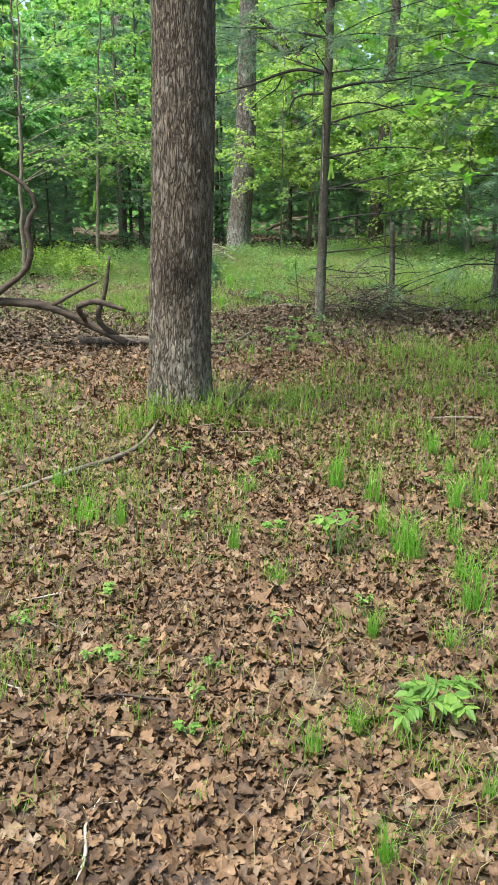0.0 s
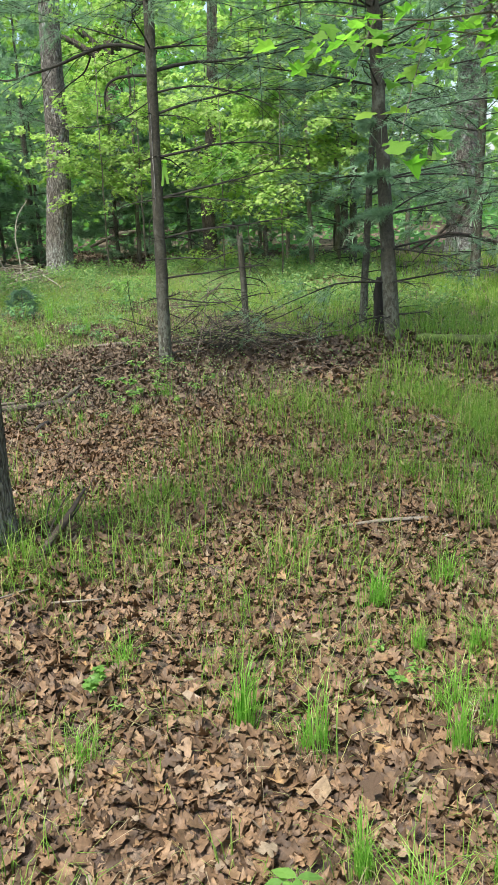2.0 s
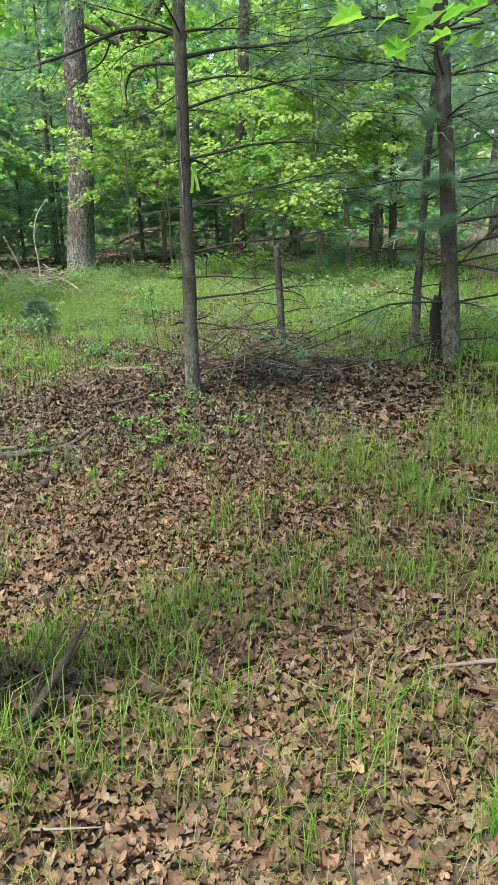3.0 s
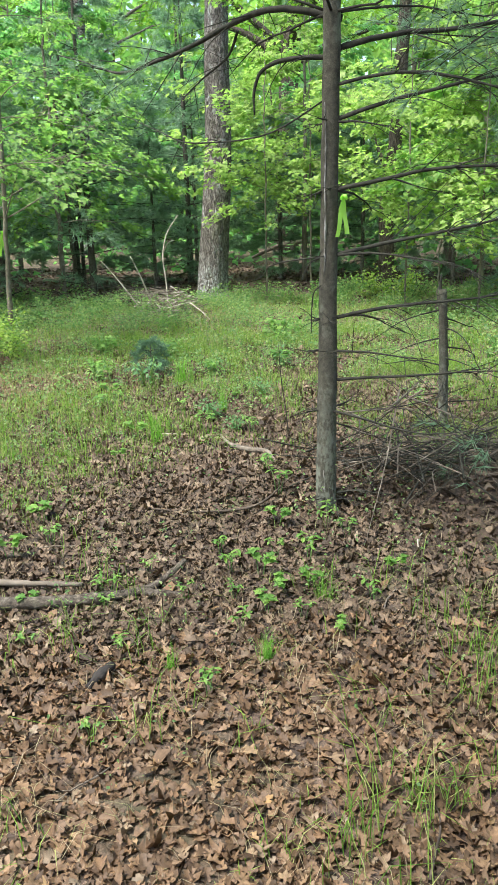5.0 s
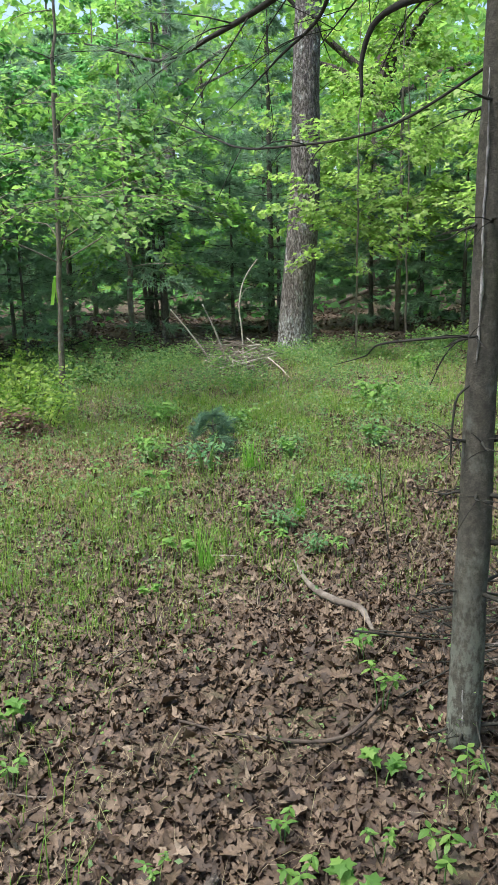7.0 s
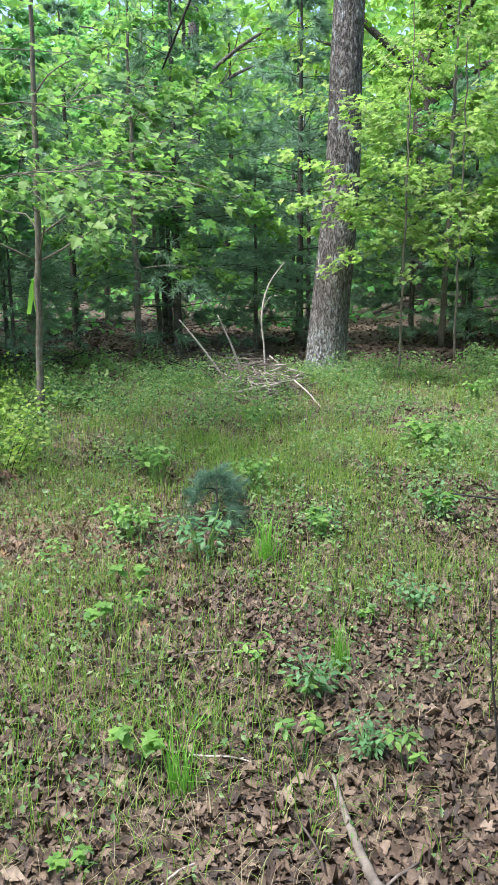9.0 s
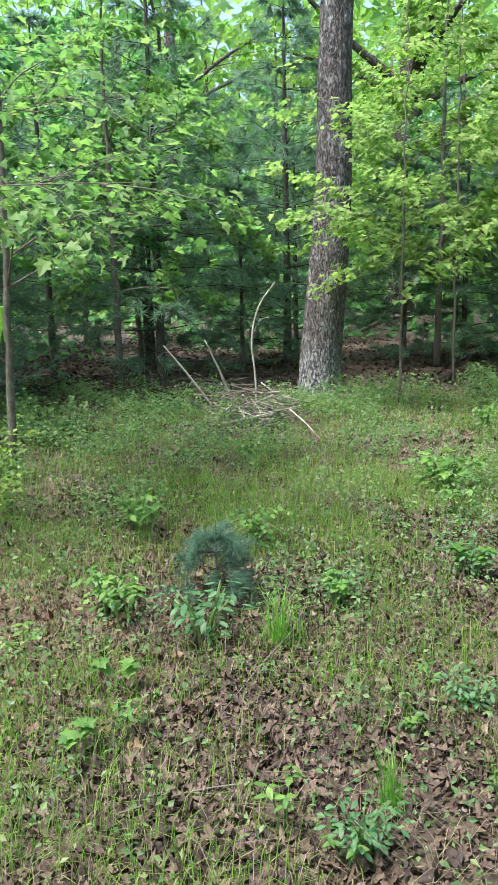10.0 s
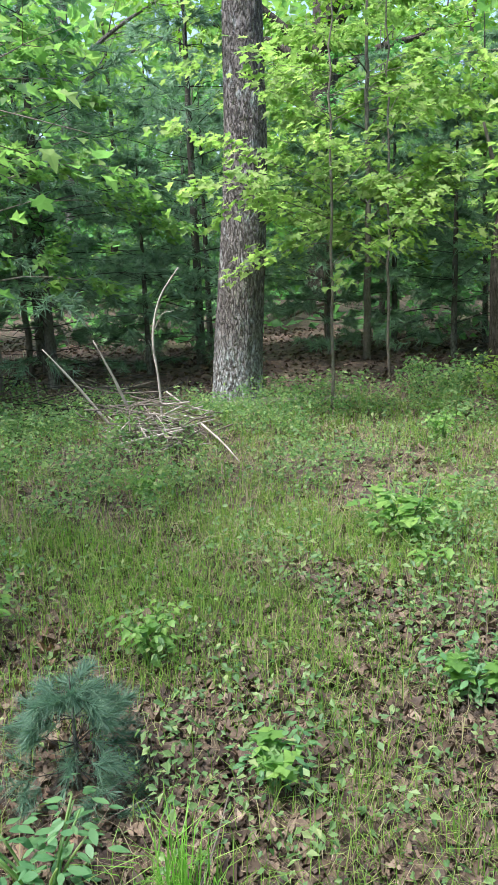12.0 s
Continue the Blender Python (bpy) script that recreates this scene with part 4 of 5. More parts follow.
branch("dead_stick", "forked grey stick leaning at the foot of the oak", [gz(-0.16, 4.95, 0.01), gz(-0.05, 5.12, 0.12), gz(0.04, 5.3, 0.23)], [0.012, 0.015, 0.005], m_darkwood, 20, 8,
       [([gz(-0.1, 5.04, 0.06), gz(0.0, 5.2, 0.15), gz(0.09, 5.3, 0.3)], [0.005, 0.002]), ([gz(-0.14, 4.98, 0.03), gz(-0.08, 5.12, 0.14), gz(0.0, 5.25, 0.26)], [0.004, 0.002]), ([gz(-0.12, 5.0, 0.04), gz(-0.12, 5.15, 0.12), gz(-0.07, 5.3, 0.24)], [0.004, 0.0015])], category="stick")
branch("dead_stick", "short pale barkless stick lying on the leaves", [gz(1.16, 5.2, 0.02), gz(1.35, 5.17, 0.035), gz(1.56, 5.13, 0.03)], [0.006, 0.009, 0.008], m_wood, 16, 8, category="stick")
branch("dead_stick", "pale curved stick half buried in leaves", [gz(-1.35, 3.7, 0.01), gz(-1.0, 3.95, 0.03), gz(-0.62, 4.45, 0.03), gz(-0.55, 4.7, 0.03)], [0.008, 0.014, 0.014, 0.01], m_wood, 20, 8, category="stick")
branch("dead_stick", "curved grey barkless stick lying on the leaves", [gz(0.13, 10.76, 0.03), gz(0.21, 10.41, 0.04), gz(0.28, 10.18, 0.05), gz(0.37, 10.02, 0.05), gz(0.47, 9.88, 0.055), gz(0.5, 9.73, 0.04), gz(0.52, 9.62, 0.02)], [0.006, 0.011, 0.014, 0.017, 0.018, 0.015, 0.008], m_wood, 34, 10, category="stick")
branch("dead_sapling", "thin dark dead sapling standing in the leaves", [gz(0.67, 10.77, -0.02), gz(0.65, 10.77, 0.2), gz(0.62, 10.77, 0.42), gz(0.6, 10.78, 0.72)], [0.005, 0.004, 0.0035, 0.0015], m_twig, 14, 6,
       [([gz(0.63, 10.77, 0.35), gz(0.7, 10.75, 0.48)], [0.002, 0.001]), ([gz(0.61, 10.77, 0.5), gz(0.55, 10.74, 0.62)], [0.002, 0.001])], category="sapling")
branch("dead_stick", "long thin bleached stick lying in the grass", [gz(-0.5, 11.9, 0.02), gz(-0.36, 12.3, 0.04), gz(-0.22, 12.72, 0.08), gz(-0.17, 12.95, 0.14)], [0.002, 0.0035, 0.0035, 0.002], m_wood, 20, 7, category="stick")
branch("dead_stick", "thin bleached stick lying in the grass", [gz(-0.8, 11.3, 0.02), gz(-0.5, 11.46, 0.035), gz(-0.2, 11.56, 0.02)], [0.002, 0.004, 0.002], m_wood, 14, 7, category="stick")
branch("dead_stick", "thin bent stick lying among the leaves", [gz(-0.3, 9.1, 0.02), gz(0.1, 8.95, 0.03), gz(0.35, 8.9, 0.05), gz(0.62, 9.25, 0.04)], [0.004, 0.007, 0.007, 0.004], m_darkwood, 20, 7, category="stick")
branch("fallen_log", "low mossy log lying in the grass", [gz(3.15, 9.0, 0.03), gz(3.6, 8.85, 0.05), gz(4.3, 8.75, 0.05), gz(5.2, 8.7, 0.04)], [0.045, 0.06, 0.06, 0.05], m_mosslog, 24, 10)
branch("fallen_branch", "big fallen grey limb beyond the pines", [gz(6.2, 16.5, 0.5), (7.0, 16.8, 0.75), (7.8, 17.2, 0.7), (8.6, 17.4, 0.5), gz(10.5, 17.8, 0.1)], [0.02, 0.04, 0.06, 0.09], m_darkwood, 30, 9,
       [([(7.4, 17.0, 0.92), (7.6, 16.9, 1.5), (7.45, 16.9, 2.1)], [0.04, 0.02]), ([(7.2, 16.9, 0.95), (6.7, 16.7, 0.6), (6.3, 16.5, 0.3)], [0.03, 0.01])])
branch("fallen_log", "weathered log lying beside the old oak", [gz(0.0, 19.75, 0.05), gz(0.5, 19.7, 0.05), gz(1.0, 19.75, 0.05)], [0.05, 0.055, 0.04], m_wood, 16, 9)
branch("fallen_branch", "pale dead branches far back in the shade", [gz(0.4, 29.5, 0.1), gz(1.6, 29.8, 0.55), gz(3.2, 30.0, 0.5)], [0.04, 0.07, 0.05], m_wood, 16, 8, [([gz(1.4, 29.7, 0.5), gz(1.3, 29.6, 0.9)], [0.03, 0.01])])

branch("dead_stick", "short dark rotten stub lying on the leaves", [gz(-0.28, 7.36, 0.02), gz(-0.24, 7.43, 0.04), gz(-0.2, 7.48, 0.05)], [0.014, 0.022, 0.016], m_char, 10, 9, category="stick", wob=0.12)
# blackened stump between the pines
sa = np.linspace(0, 2 * np.pi, 18, endpoint=False)
stump = thing("burnt_stump", "black broken stump beside the pine", "stump", m=pose(*gz(2.98, 9.55, -0.05)))
sp = line([(0, 0, 0), (0.01, 0, 0.25), (0.0, 0, 0.5), (0.02, 0, 0.62)], 24)
part("stem", tube(sp, [0.07, 0.052, 0.047, 0.036], 18, 0.06), m_char, stump)
part("splinter", tube(line([(0.035, 0, 0.5), (0.04, 0, 0.65), (0.03, 0, 0.74)], 8), [0.03, 0.022, 0.006], 7, 0.1), m_char, stump)
# broken pole
snag = thing("dead_snag", "broken dead pine pole with thin bare limbs", "snag", m=pose(*gz(1.93, 10.95, -0.05)))
part("stem", tube(line([(0, 0, 0), (-0.02, 0, 0.6), (-0.05, 0, 1.15)], 30), [0.04, 0.036, 0.032], 10, 0.06), m_pine, snag)
part("splinter", tube(line([(-0.06, 0, 1.12), (-0.07, 0, 1.2), (-0.065, 0, 1.27)], 6), [0.018, 0.012, 0.003], 6, 0.1), m_twig, snag)
for k in range(12):
    z = 0.25 + 0.075 * k
    a = k * 2.2
    part("dead_limb", tube(limb_line(np.array([-0.02, 0, z]), np.array([math.cos(a), math.sin(a), 0]), rng.uniform(0.3, 0.75), rng.uniform(-0.2, 0.2), -0.2, 8), [0.007, 0.002], 4), m_twig, snag)


def brush(label, at, count, length, r, material, rise, mat2=None, tip_up=0.18):
    """A heap of dead sticks, each a part."""
    root = thing("brush_pile", label, "brush pile", m=pose(*gz(*at)))
    for k in range(count):
        a, ln = rng.uniform(0, 6.283), length * rng.uniform(0.5, 1.2)
        c = np.array([rng.normal(0, length * 0.28), rng.normal(0, length * 0.2), 0.02 + abs(rng.normal(0, rise * 0.5))])
        w = unit(np.array([math.cos(a), math.sin(a), rng.normal(0, tip_up)])) * ln * 0.5
        pts = np.stack([c - w, c + rng.normal(0, 0.04, 3), c + w])
        low = ground_z(pts[:, 0] + at[0], pts[:, 1] + at[1]) - ground_z(*at) + 0.01
        pts[:, 2] = np.maximum(pts[:, 2], low)
        q = line(pts, 8)
        tw = twigs_on(q, 3, ln * 0.3, 0.002)
        part("stick", join([tube(q, [r * rng.uniform(0.5, 1.2), r * 0.25], 5, 0.08)] + [tube(t, [r * 0.3, 0.001], 3) for t in tw]), mat2 if mat2 and k % 3 == 0 else material, root)
    return root


brush("heap of thin dead pine twigs under the bare limbs", (1.3, 9.35), 90, 0.9, 0.006, m_twig, 0.36, m_wood, 0.34)
brush("scattered dead twigs on the leaves below the pine", (2.1, 9.9), 45, 1.0, 0.006, m_twig, 0.12, m_wood)
pile = brush("grey brush pile in front of the old oak", (-0.95, 18.1), 120, 0.75, 0.009, m_wood, 0.34, m_pale)
brush("tangle of dead sticks behind the brush pile", (-1.9, 19.7), 50, 1.6, 0.01, m_twig, 0.35, m_wood)
brush("dead sticks and low branches in the shade", (-4.6, 19.6), 45, 1.8, 0.011, m_twig, 0.3, m_darkwood)
for a, b, r in (((-1.45, 18.45, 0.12), (-2.02, 18.3, 0.93), 0.014), ((-1.2, 18.4, 0.1), (-1.52, 18.2, 1.0), 0.015), ((-1.35, 17.9, 0.08), (-0.7, 17.7, 0.25), 0.014), ((-0.55, 17.9, 0.25), (-0.2, 17.2, 0.06), 0.01)):
    branch("dead_pole", "bleached dead pole leaning in the brush pile", [a, ((a[0] + b[0]) / 2 + 0.02, (a[1] + b[1]) / 2, (a[2] + b[2]) / 2), b], [r, r * 0.9, r * 0.4], m_pale, 14, 7, group="bleached poles", category="pole")
branch("dead_pole", "bleached thin dead stem bent over at its top", [gz(-0.98, 18.6, -0.02), (-0.99, 18.6, 0.5), (-1.02, 18.6, 1.0), (-0.93, 18.6, 1.35), (-0.74, 18.6, 1.62)], [0.014, 0.012, 0.011, 0.006], m_pale, 24, 7,
       [([(-1.0, 18.6, 1.05), (-0.9, 18.55, 1.2), (-0.8, 18.55, 1.22)], [0.005, 0.002]), ([(-1.0, 18.6, 0.75), (-1.06, 18.55, 0.95)], [0.004, 0.002])], category="pole")
branch("dead_limb", "dead side fork of the slender oak", [(3.33, 21.7, 2.2), (3.1, 21.6, 2.65), (2.9, 21.5, 3.2)], [0.05, 0.035, 0.015], m_wood, 12, 7)
branch("dead_limb", "short dark dead stub on the slender oak", [(3.3, 21.65, 2.3), (3.12, 21.55, 2.5), (3.0, 21.5, 2.75)], [0.03, 0.02, 0.008], m_darkwood, 10, 6)

# loose twigs on the leaves
twig_kinds = []
for k in range(5):
    q = line([(-0.5, 0, 0), (-0.15, rng.normal(0, 0.06), 0.02), (0.2, rng.normal(0, 0.07), 0.01), (0.5, rng.normal(0, 0.1), 0.0)], 9)
    ob = part("twig", join([tube(q, [0.012, 0.015, 0.006], 5, 0.08)] + [tube(t, [0.006, 0.002], 3) for t in twigs_on(q, 2, 0.25, 0.002, 0.3, 0.1)]), (m_darkwood, m_wood, m_pale)[k % 3], None)
    twig_kinds.append(tagged(ob, ("thin brown twig lying on fallen leaves", "thin grey twig lying on fallen leaves", "thin pale twig lying on fallen leaves")[k % 3], "twig", "twigs on the forest floor"))
for k in range(110):
    y = rng.uniform(1.2, 14)
    x = rng.uniform(-0.9, 1.1) * (0.9 + 0.16 * y) + (0.5 if 4 < y < 9 else 0)
    s = rng.uniform(0.12, 0.36)
    m = pose(x, y, float(ground_z(x, y)) + 0.016, 0, rng.normal(0, 3), rng.uniform(0, 360)) @ Matrix.Diagonal((s, s, s, 1))
    if k < 5:
        twig_kinds[k].matrix_basis = m
    else:
        place_copy(twig_kinds[k % 5], m)


# ---- grass ----
def field(n, x0, x1, y0, y1, lo, hi, width, lean=0.5, keep=None, clump=0.12):
    """Grass in clumps over a stretch of ground."""
    m = n // 8
    cx, cy = rng.uniform(x0, x1, m), rng.uniform(y0, y1, m)
    if keep is not None:
        ok = keep(cx, cy) > rng.random(m)
        cx, cy = cx[ok], cy[ok]
    x, y = (np.repeat(c, 9) + rng.normal(0, clump * 0.5, len(c) * 9) for c in (cx, cy))
    h = np.repeat(rng.uniform(lo, hi, len(cx)), 9) * rng.uniform(0.5, 1.15, len(x))
    return blades(on_ground(x, y, -0.005), h, width, np.abs(rng.normal(max(0.6, lean * 0.75), max(0.35, lean * 0.4), len(x))))


def blob(*spots):
    return lambda x, y: np.clip(sum(w * np.exp(-(((x - a) / c) ** 2 + ((y - b) / d) ** 2)) for a, b, c, d, w in spots), 0, 1)


MOUND = blob((0.48, 5.72, 0.3, 0.3, 0.5), (-0.03, 5.39, 0.25, 0.25, 0.45), (0.6, 4.95, 0.4, 0.2, 0.4), (1.48, 7.1, 0.4, 0.4, 0.35), (1.62, 5.66, 0.35, 0.4, 0.5), (1.85, 5.3, 0.3, 0.3, 0.45), (1.69, 6.7, 0.35, 0.3, 0.4),
             (2.88, 7.2, 0.6, 0.5, 0.5), (-0.2, 4.9, 0.25, 0.12, 0.6), (2.2, 7.45, 0.45, 0.4, 0.4), (2.6, 6.3, 0.5, 0.6, 0.4), (1.0, 6.2, 0.4, 0.5, 0.25), (-0.6, 4.75, 0.3, 0.12, 0.6))
solid("grass", join([
    field(70000, -0.9, 3.4, 4.6, 8.4, 0.08, 0.28, 0.0042, keep=lambda x, y: np.clip(MOUND(x, y) * np.clip(0.75 + 1.1 * np.sin(6.1 * x + 2.0 * np.sin(4.3 * y)) * np.sin(5.3 * y + x), 0.05, 1) + 0.02, 0, 1), clump=0.1),
    field(900, -0.8, -0.1, 4.7, 4.95, 0.04, 0.1, 0.003), field(24000, -2.4, -0.4, 2.8, 6.5, 0.05, 0.16, 0.004, keep=blob((-1.2, 4.2, 0.6, 0.8, 0.35), (-1.8, 5.6, 0.6, 0.9, 0.4))),
    # green thinned round (-1.6, 12.9), where straw and pale leaves paint the sun patch
    field(110000, -3.0, 2.6, 10.2, 16.0, 0.05, 0.22, 0.0035, keep=lambda x, y: np.clip((0.42 + (y - 10.5) * 0.09 - 0.2 * np.exp(-((x - 0.4) ** 2) * 1.5)) * np.clip(0.55 + 1.2 * np.sin(2.3 * x + 1.3 * np.sin(1.7 * y)) * np.sin(2.1 * y + x), 0.12, 1.3) * (1 - 0.75 * np.exp(-(((x + 1.6) / 0.7) ** 2) - ((y - 12.9) / 0.9) ** 2)), 0.03, 0.85)),
    field(40000, -5.0, 6.0, 15.0, 20.0, 0.06, 0.24, 0.005, 1.0, keep=lambda x, y: np.clip(0.55 + 0.6 * np.sin(2.0 * x + 1.3 * np.sin(1.5 * y)) * np.sin(1.8 * y - x), 0.15, 0.9)),
    field(9000, 5.0, 14.0, 9.0, 22.0, 0.15, 0.35, 0.014), field(14000, 2.6, 7.5, 8.0, 15.0, 0.1, 0.3, 0.007), field(16000, -1.0, 1.6, 1.2, 5.0, 0.05, 0.15, 0.003, keep=lambda x, y: np.clip(0.28 + 0.35 * np.sin(2.3 * x + 1.7 * y) * np.sin(3.1 * y - x) + 0.25 * (x > 0.3), 0.02, 0.8), clump=0.06), field(16000, -3.0, 0.6, 8.0, 11.0, 0.06, 0.16, 0.004, keep=blob((-1.2, 9.4, 0.5, 0.6, 0.5), (-0.8, 10.3, 0.6, 0.5, 0.5)))]),
    m_grass, "fine green woodland grass growing through the leaves", "grass", kind="stuff", smooth=False)
# dry grass, thickest round (-1.6, 12.9) to put a sunlit patch into the colour
solid("dry_grass", join([field(15000, -3.0, 2.6, 9.2, 16.0, 0.05, 0.15, 0.0024, 2.4, keep=lambda x, y: np.clip((y - 9.2) * 0.3, 0, 0.8)), field(9000, -4.5, 5.0, 15.0, 21.0, 0.1, 0.25, 0.005, 2.0), field(9000, -2.9, -0.7, 11.4, 14.8, 0.05, 0.16, 0.003, 1.6, keep=blob((-1.6, 12.9, 0.7, 0.9, 1.0), (-2.1, 13.9, 0.6, 0.6, 0.8))), field(6000, -1.5, 2.0, 1.5, 9.0, 0.04, 0.12, 0.0025, 2.2, clump=0.07)]),
      m_grass_dry, "dry straw-coloured grass among the green", "grass", kind="stuff", smooth=False)

sx, sy = rng.uniform(-3.2, 3.6, 2600), 11.0 + 7.5 * rng.random(2600)
bunch = np.sin(2.7 * sx + 1.3 * sy) + np.sin(3.9 * sy - 2.1 * sx) + rng.normal(0, 0.5, 2600)
sx, sy = (np.repeat(c[bunch > 0.4], 4) + rng.normal(0, 0.05, 4 * int((bunch > 0.4).sum())) for c in (sx, sy))
solid("dead_stalks", blades(on_ground(sx, sy, -0.005), rng.uniform(0.08, 0.28, len(sx)), 0.0026, np.abs(rng.normal(0.5, 0.4, len(sx)))), m_stalk, "thin dead brown stalks standing among the grass", "dead stalks", kind="stuff", smooth=False)

TUFTS = [(0.45, 3.92, 0.21), (0.62, 3.76, 0.21), (1.07, 4.49, 0.17), (-0.74, 3.41, 0.19), (-0.58, 3.38, 0.13), (0.68, 3.03, 0.17), (0.81, 2.61, 0.20), (0.10, 2.78, 0.11), (0.42, 2.42, 0.12), (0.17, 1.82, 0.13), (0.30, 1.91, 0.09), (1.40, 4.60, 0.17), (0.59, 3.30, 0.15), (0.89, 3.21, 0.15), (1.29, 4.12, 0.14), (0.68, 2.38, 0.10), (0.31, 1.46, 0.13), (0.60, 1.65, 0.08), (-0.97, 3.84, 0.12), (0.12, 4.28, 0.13),
         (1.01, 3.68, 0.17), (1.15, 3.76, 0.18), (0.65, 3.08, 0.19), (0.00, 3.85, 0.12), (-0.06, 3.10, 0.14), (0.83, 2.84, 0.14), (1.44, 3.92, 0.22), (1.07, 3.88, 0.17), (1.10, 4.17, 0.12), (0.03, 7.48, 0.10), (0.41, 7.50, 0.10), (0.69, 8.00, 0.12), (0.14, 11.42, 0.22), (-0.36, 10.64, 0.24), (-0.30, 12.61, 0.26)]
tuft_kinds = []
for k in range(4):
    n = (90, 70, 110, 80)[k]
    p = np.concatenate([rng.normal(0, 0.07 + 0.03 * k, (n, 2)), np.full((n, 1), -0.03)], 1)
    lean = rng.normal(0.32, 0.22, n) + 0.1 * k
    way = unit(flat_ways(n) + np.array([0.5 * (k == 0), 0, 0]))
    ob = part("grass_tuft", blades(p, rng.uniform(0.3, 1.15, n), 0.015, np.abs(lean), way), m_tuft, None, "", False)
    tuft_kinds.append(tagged(ob, "upright tuft of fresh green grass in the leaves", "grass tuft", "grass tufts"))
for k, (x, y, h) in enumerate(TUFTS):
    m = pose(x, y, float(ground_z(x, y)), 0, 0, 40 * k) @ Matrix.Diagonal((h * 1.15, h * 1.15, h * 1.3, 1))
    if k < 4:
        tuft_kinds[k].matrix_basis = m
    else:
        place_copy(tuft_kinds[k % 4], m)


# ---- seedlings and forbs ----
def seedling(label, stems, per, size, shape, material, height, compound=False, name="seedling", spray=False):
    """A small plant: stems and single leaves, one metre tall before scaling."""
    root = thing(name, label, "seedling", "seedlings in the leaves")
    for s in range(stems):
        a = s * 2.4 + rng.random()
        off = 0.22 * min(1, stems - 1) * np.array([math.cos(a), math.sin(a), 0])
        q = line([off * 0.4 + np.array([0, 0, -0.15]), off * 0.8 + np.array([0.02, 0, 0.5]), off * 1.6 + np.array([0, 0.03, height * rng.uniform(0.7, 1.0)])], 8)
        part("stem", tube(q, [0.02, 0.014, 0.008], 5), m_forb, root)
        if spray:
            bb = np.arange(per) * 2.3 + s
            ww = np.stack([np.cos(bb), np.sin(bb), 0.1 + 0 * bb], 1)
            at = q[-1 - np.arange(per) % 5] + rng.uniform(0.04, 0.26, (per, 1)) * ww
            nn = unit(np.array([[0, 0, 1.0]]) + 0.3 * ww + rng.normal(0, 0.2, (per, 3)))
            part("leaf_spray", leaves(shape, at, size * rng.uniform(0.6, 1.15, per), nn, ww, 0.15, 0.2), material, root, smooth=False)["kind"] = "stuff"
            continue
        for k in range(per):
            b = k * 2.3 + s
            w = np.array([math.cos(b), math.sin(b), 0.1])
            at = q[-1 - (k // 3) % 4]
            if compound:
                rib = line([at, at + w * 0.3 + np.array([0, 0, 0.1]), at + w * 0.62 + np.array([0, 0, -0.02])], 8)
                pp = np.concatenate([rib[2:], rib[2:], rib[-1:]])
                sd = np.cross(w, (0, 0, 1))
                ww = unit(np.concatenate([np.repeat((sd + w * 0.5)[None], 6, 0), np.repeat((-sd + w * 0.5)[None], 6, 0), w[None]]))
                part("leaf", join([tube(rib, [0.008, 0.004], 3), leaves(shape, pp, size, tilted(13, 0.2), ww, 0.15, 0.25)]), material, root, smooth=False)
            else:
                nrm = unit(np.array([[0, 0, 1.0]]) + 0.15 * w[None] + rng.normal(0, 0.2, (1, 3)))
                part("leaf", leaves(shape, at[None], np.array([size * rng.uniform(0.7, 1.1)]), nrm, w[None], 0.15, 0.14), material, root, smooth=False)
    return root


SEEDS = [(-0.39, 4.25, 0.13), (-0.51, 2.65, 0.08), (-0.77, 2.42, 0.10), (-0.50, 2.25, 0.08), (-0.44, 2.23, 0.08), (-0.36, 2.29, 0.08), (-0.16, 2.04, 0.07), (-0.17, 1.89, 0.07), (0.11, 2.40, 0.09), (0.41, 2.61, 0.08), (0.11, 3.26, 0.10), (-0.27, 3.35, 0.10), (-0.11, 2.18, 0.07), (0.03, 4.13, 0.10), (0.09, 4.03, 0.06),
         (0.95, 4.19, 0.07), (0.96, 4.01, 0.07), (1.03, 4.01, 0.08), (0.26, 8.34, 0.15), (0.40, 8.29, 0.15), (0.48, 8.48, 0.11), (0.65, 8.40, 0.16), (-0.92, 8.59, 0.17), (0.05, 8.07, 0.10), (-0.33, 8.05, 0.10), (-0.69, 8.07, 0.10), (0.18, 7.28, 0.12), (-0.21, 7.07, 0.09), (0.72, 7.68, 0.09), (0.27, 8.03, 0.11)]
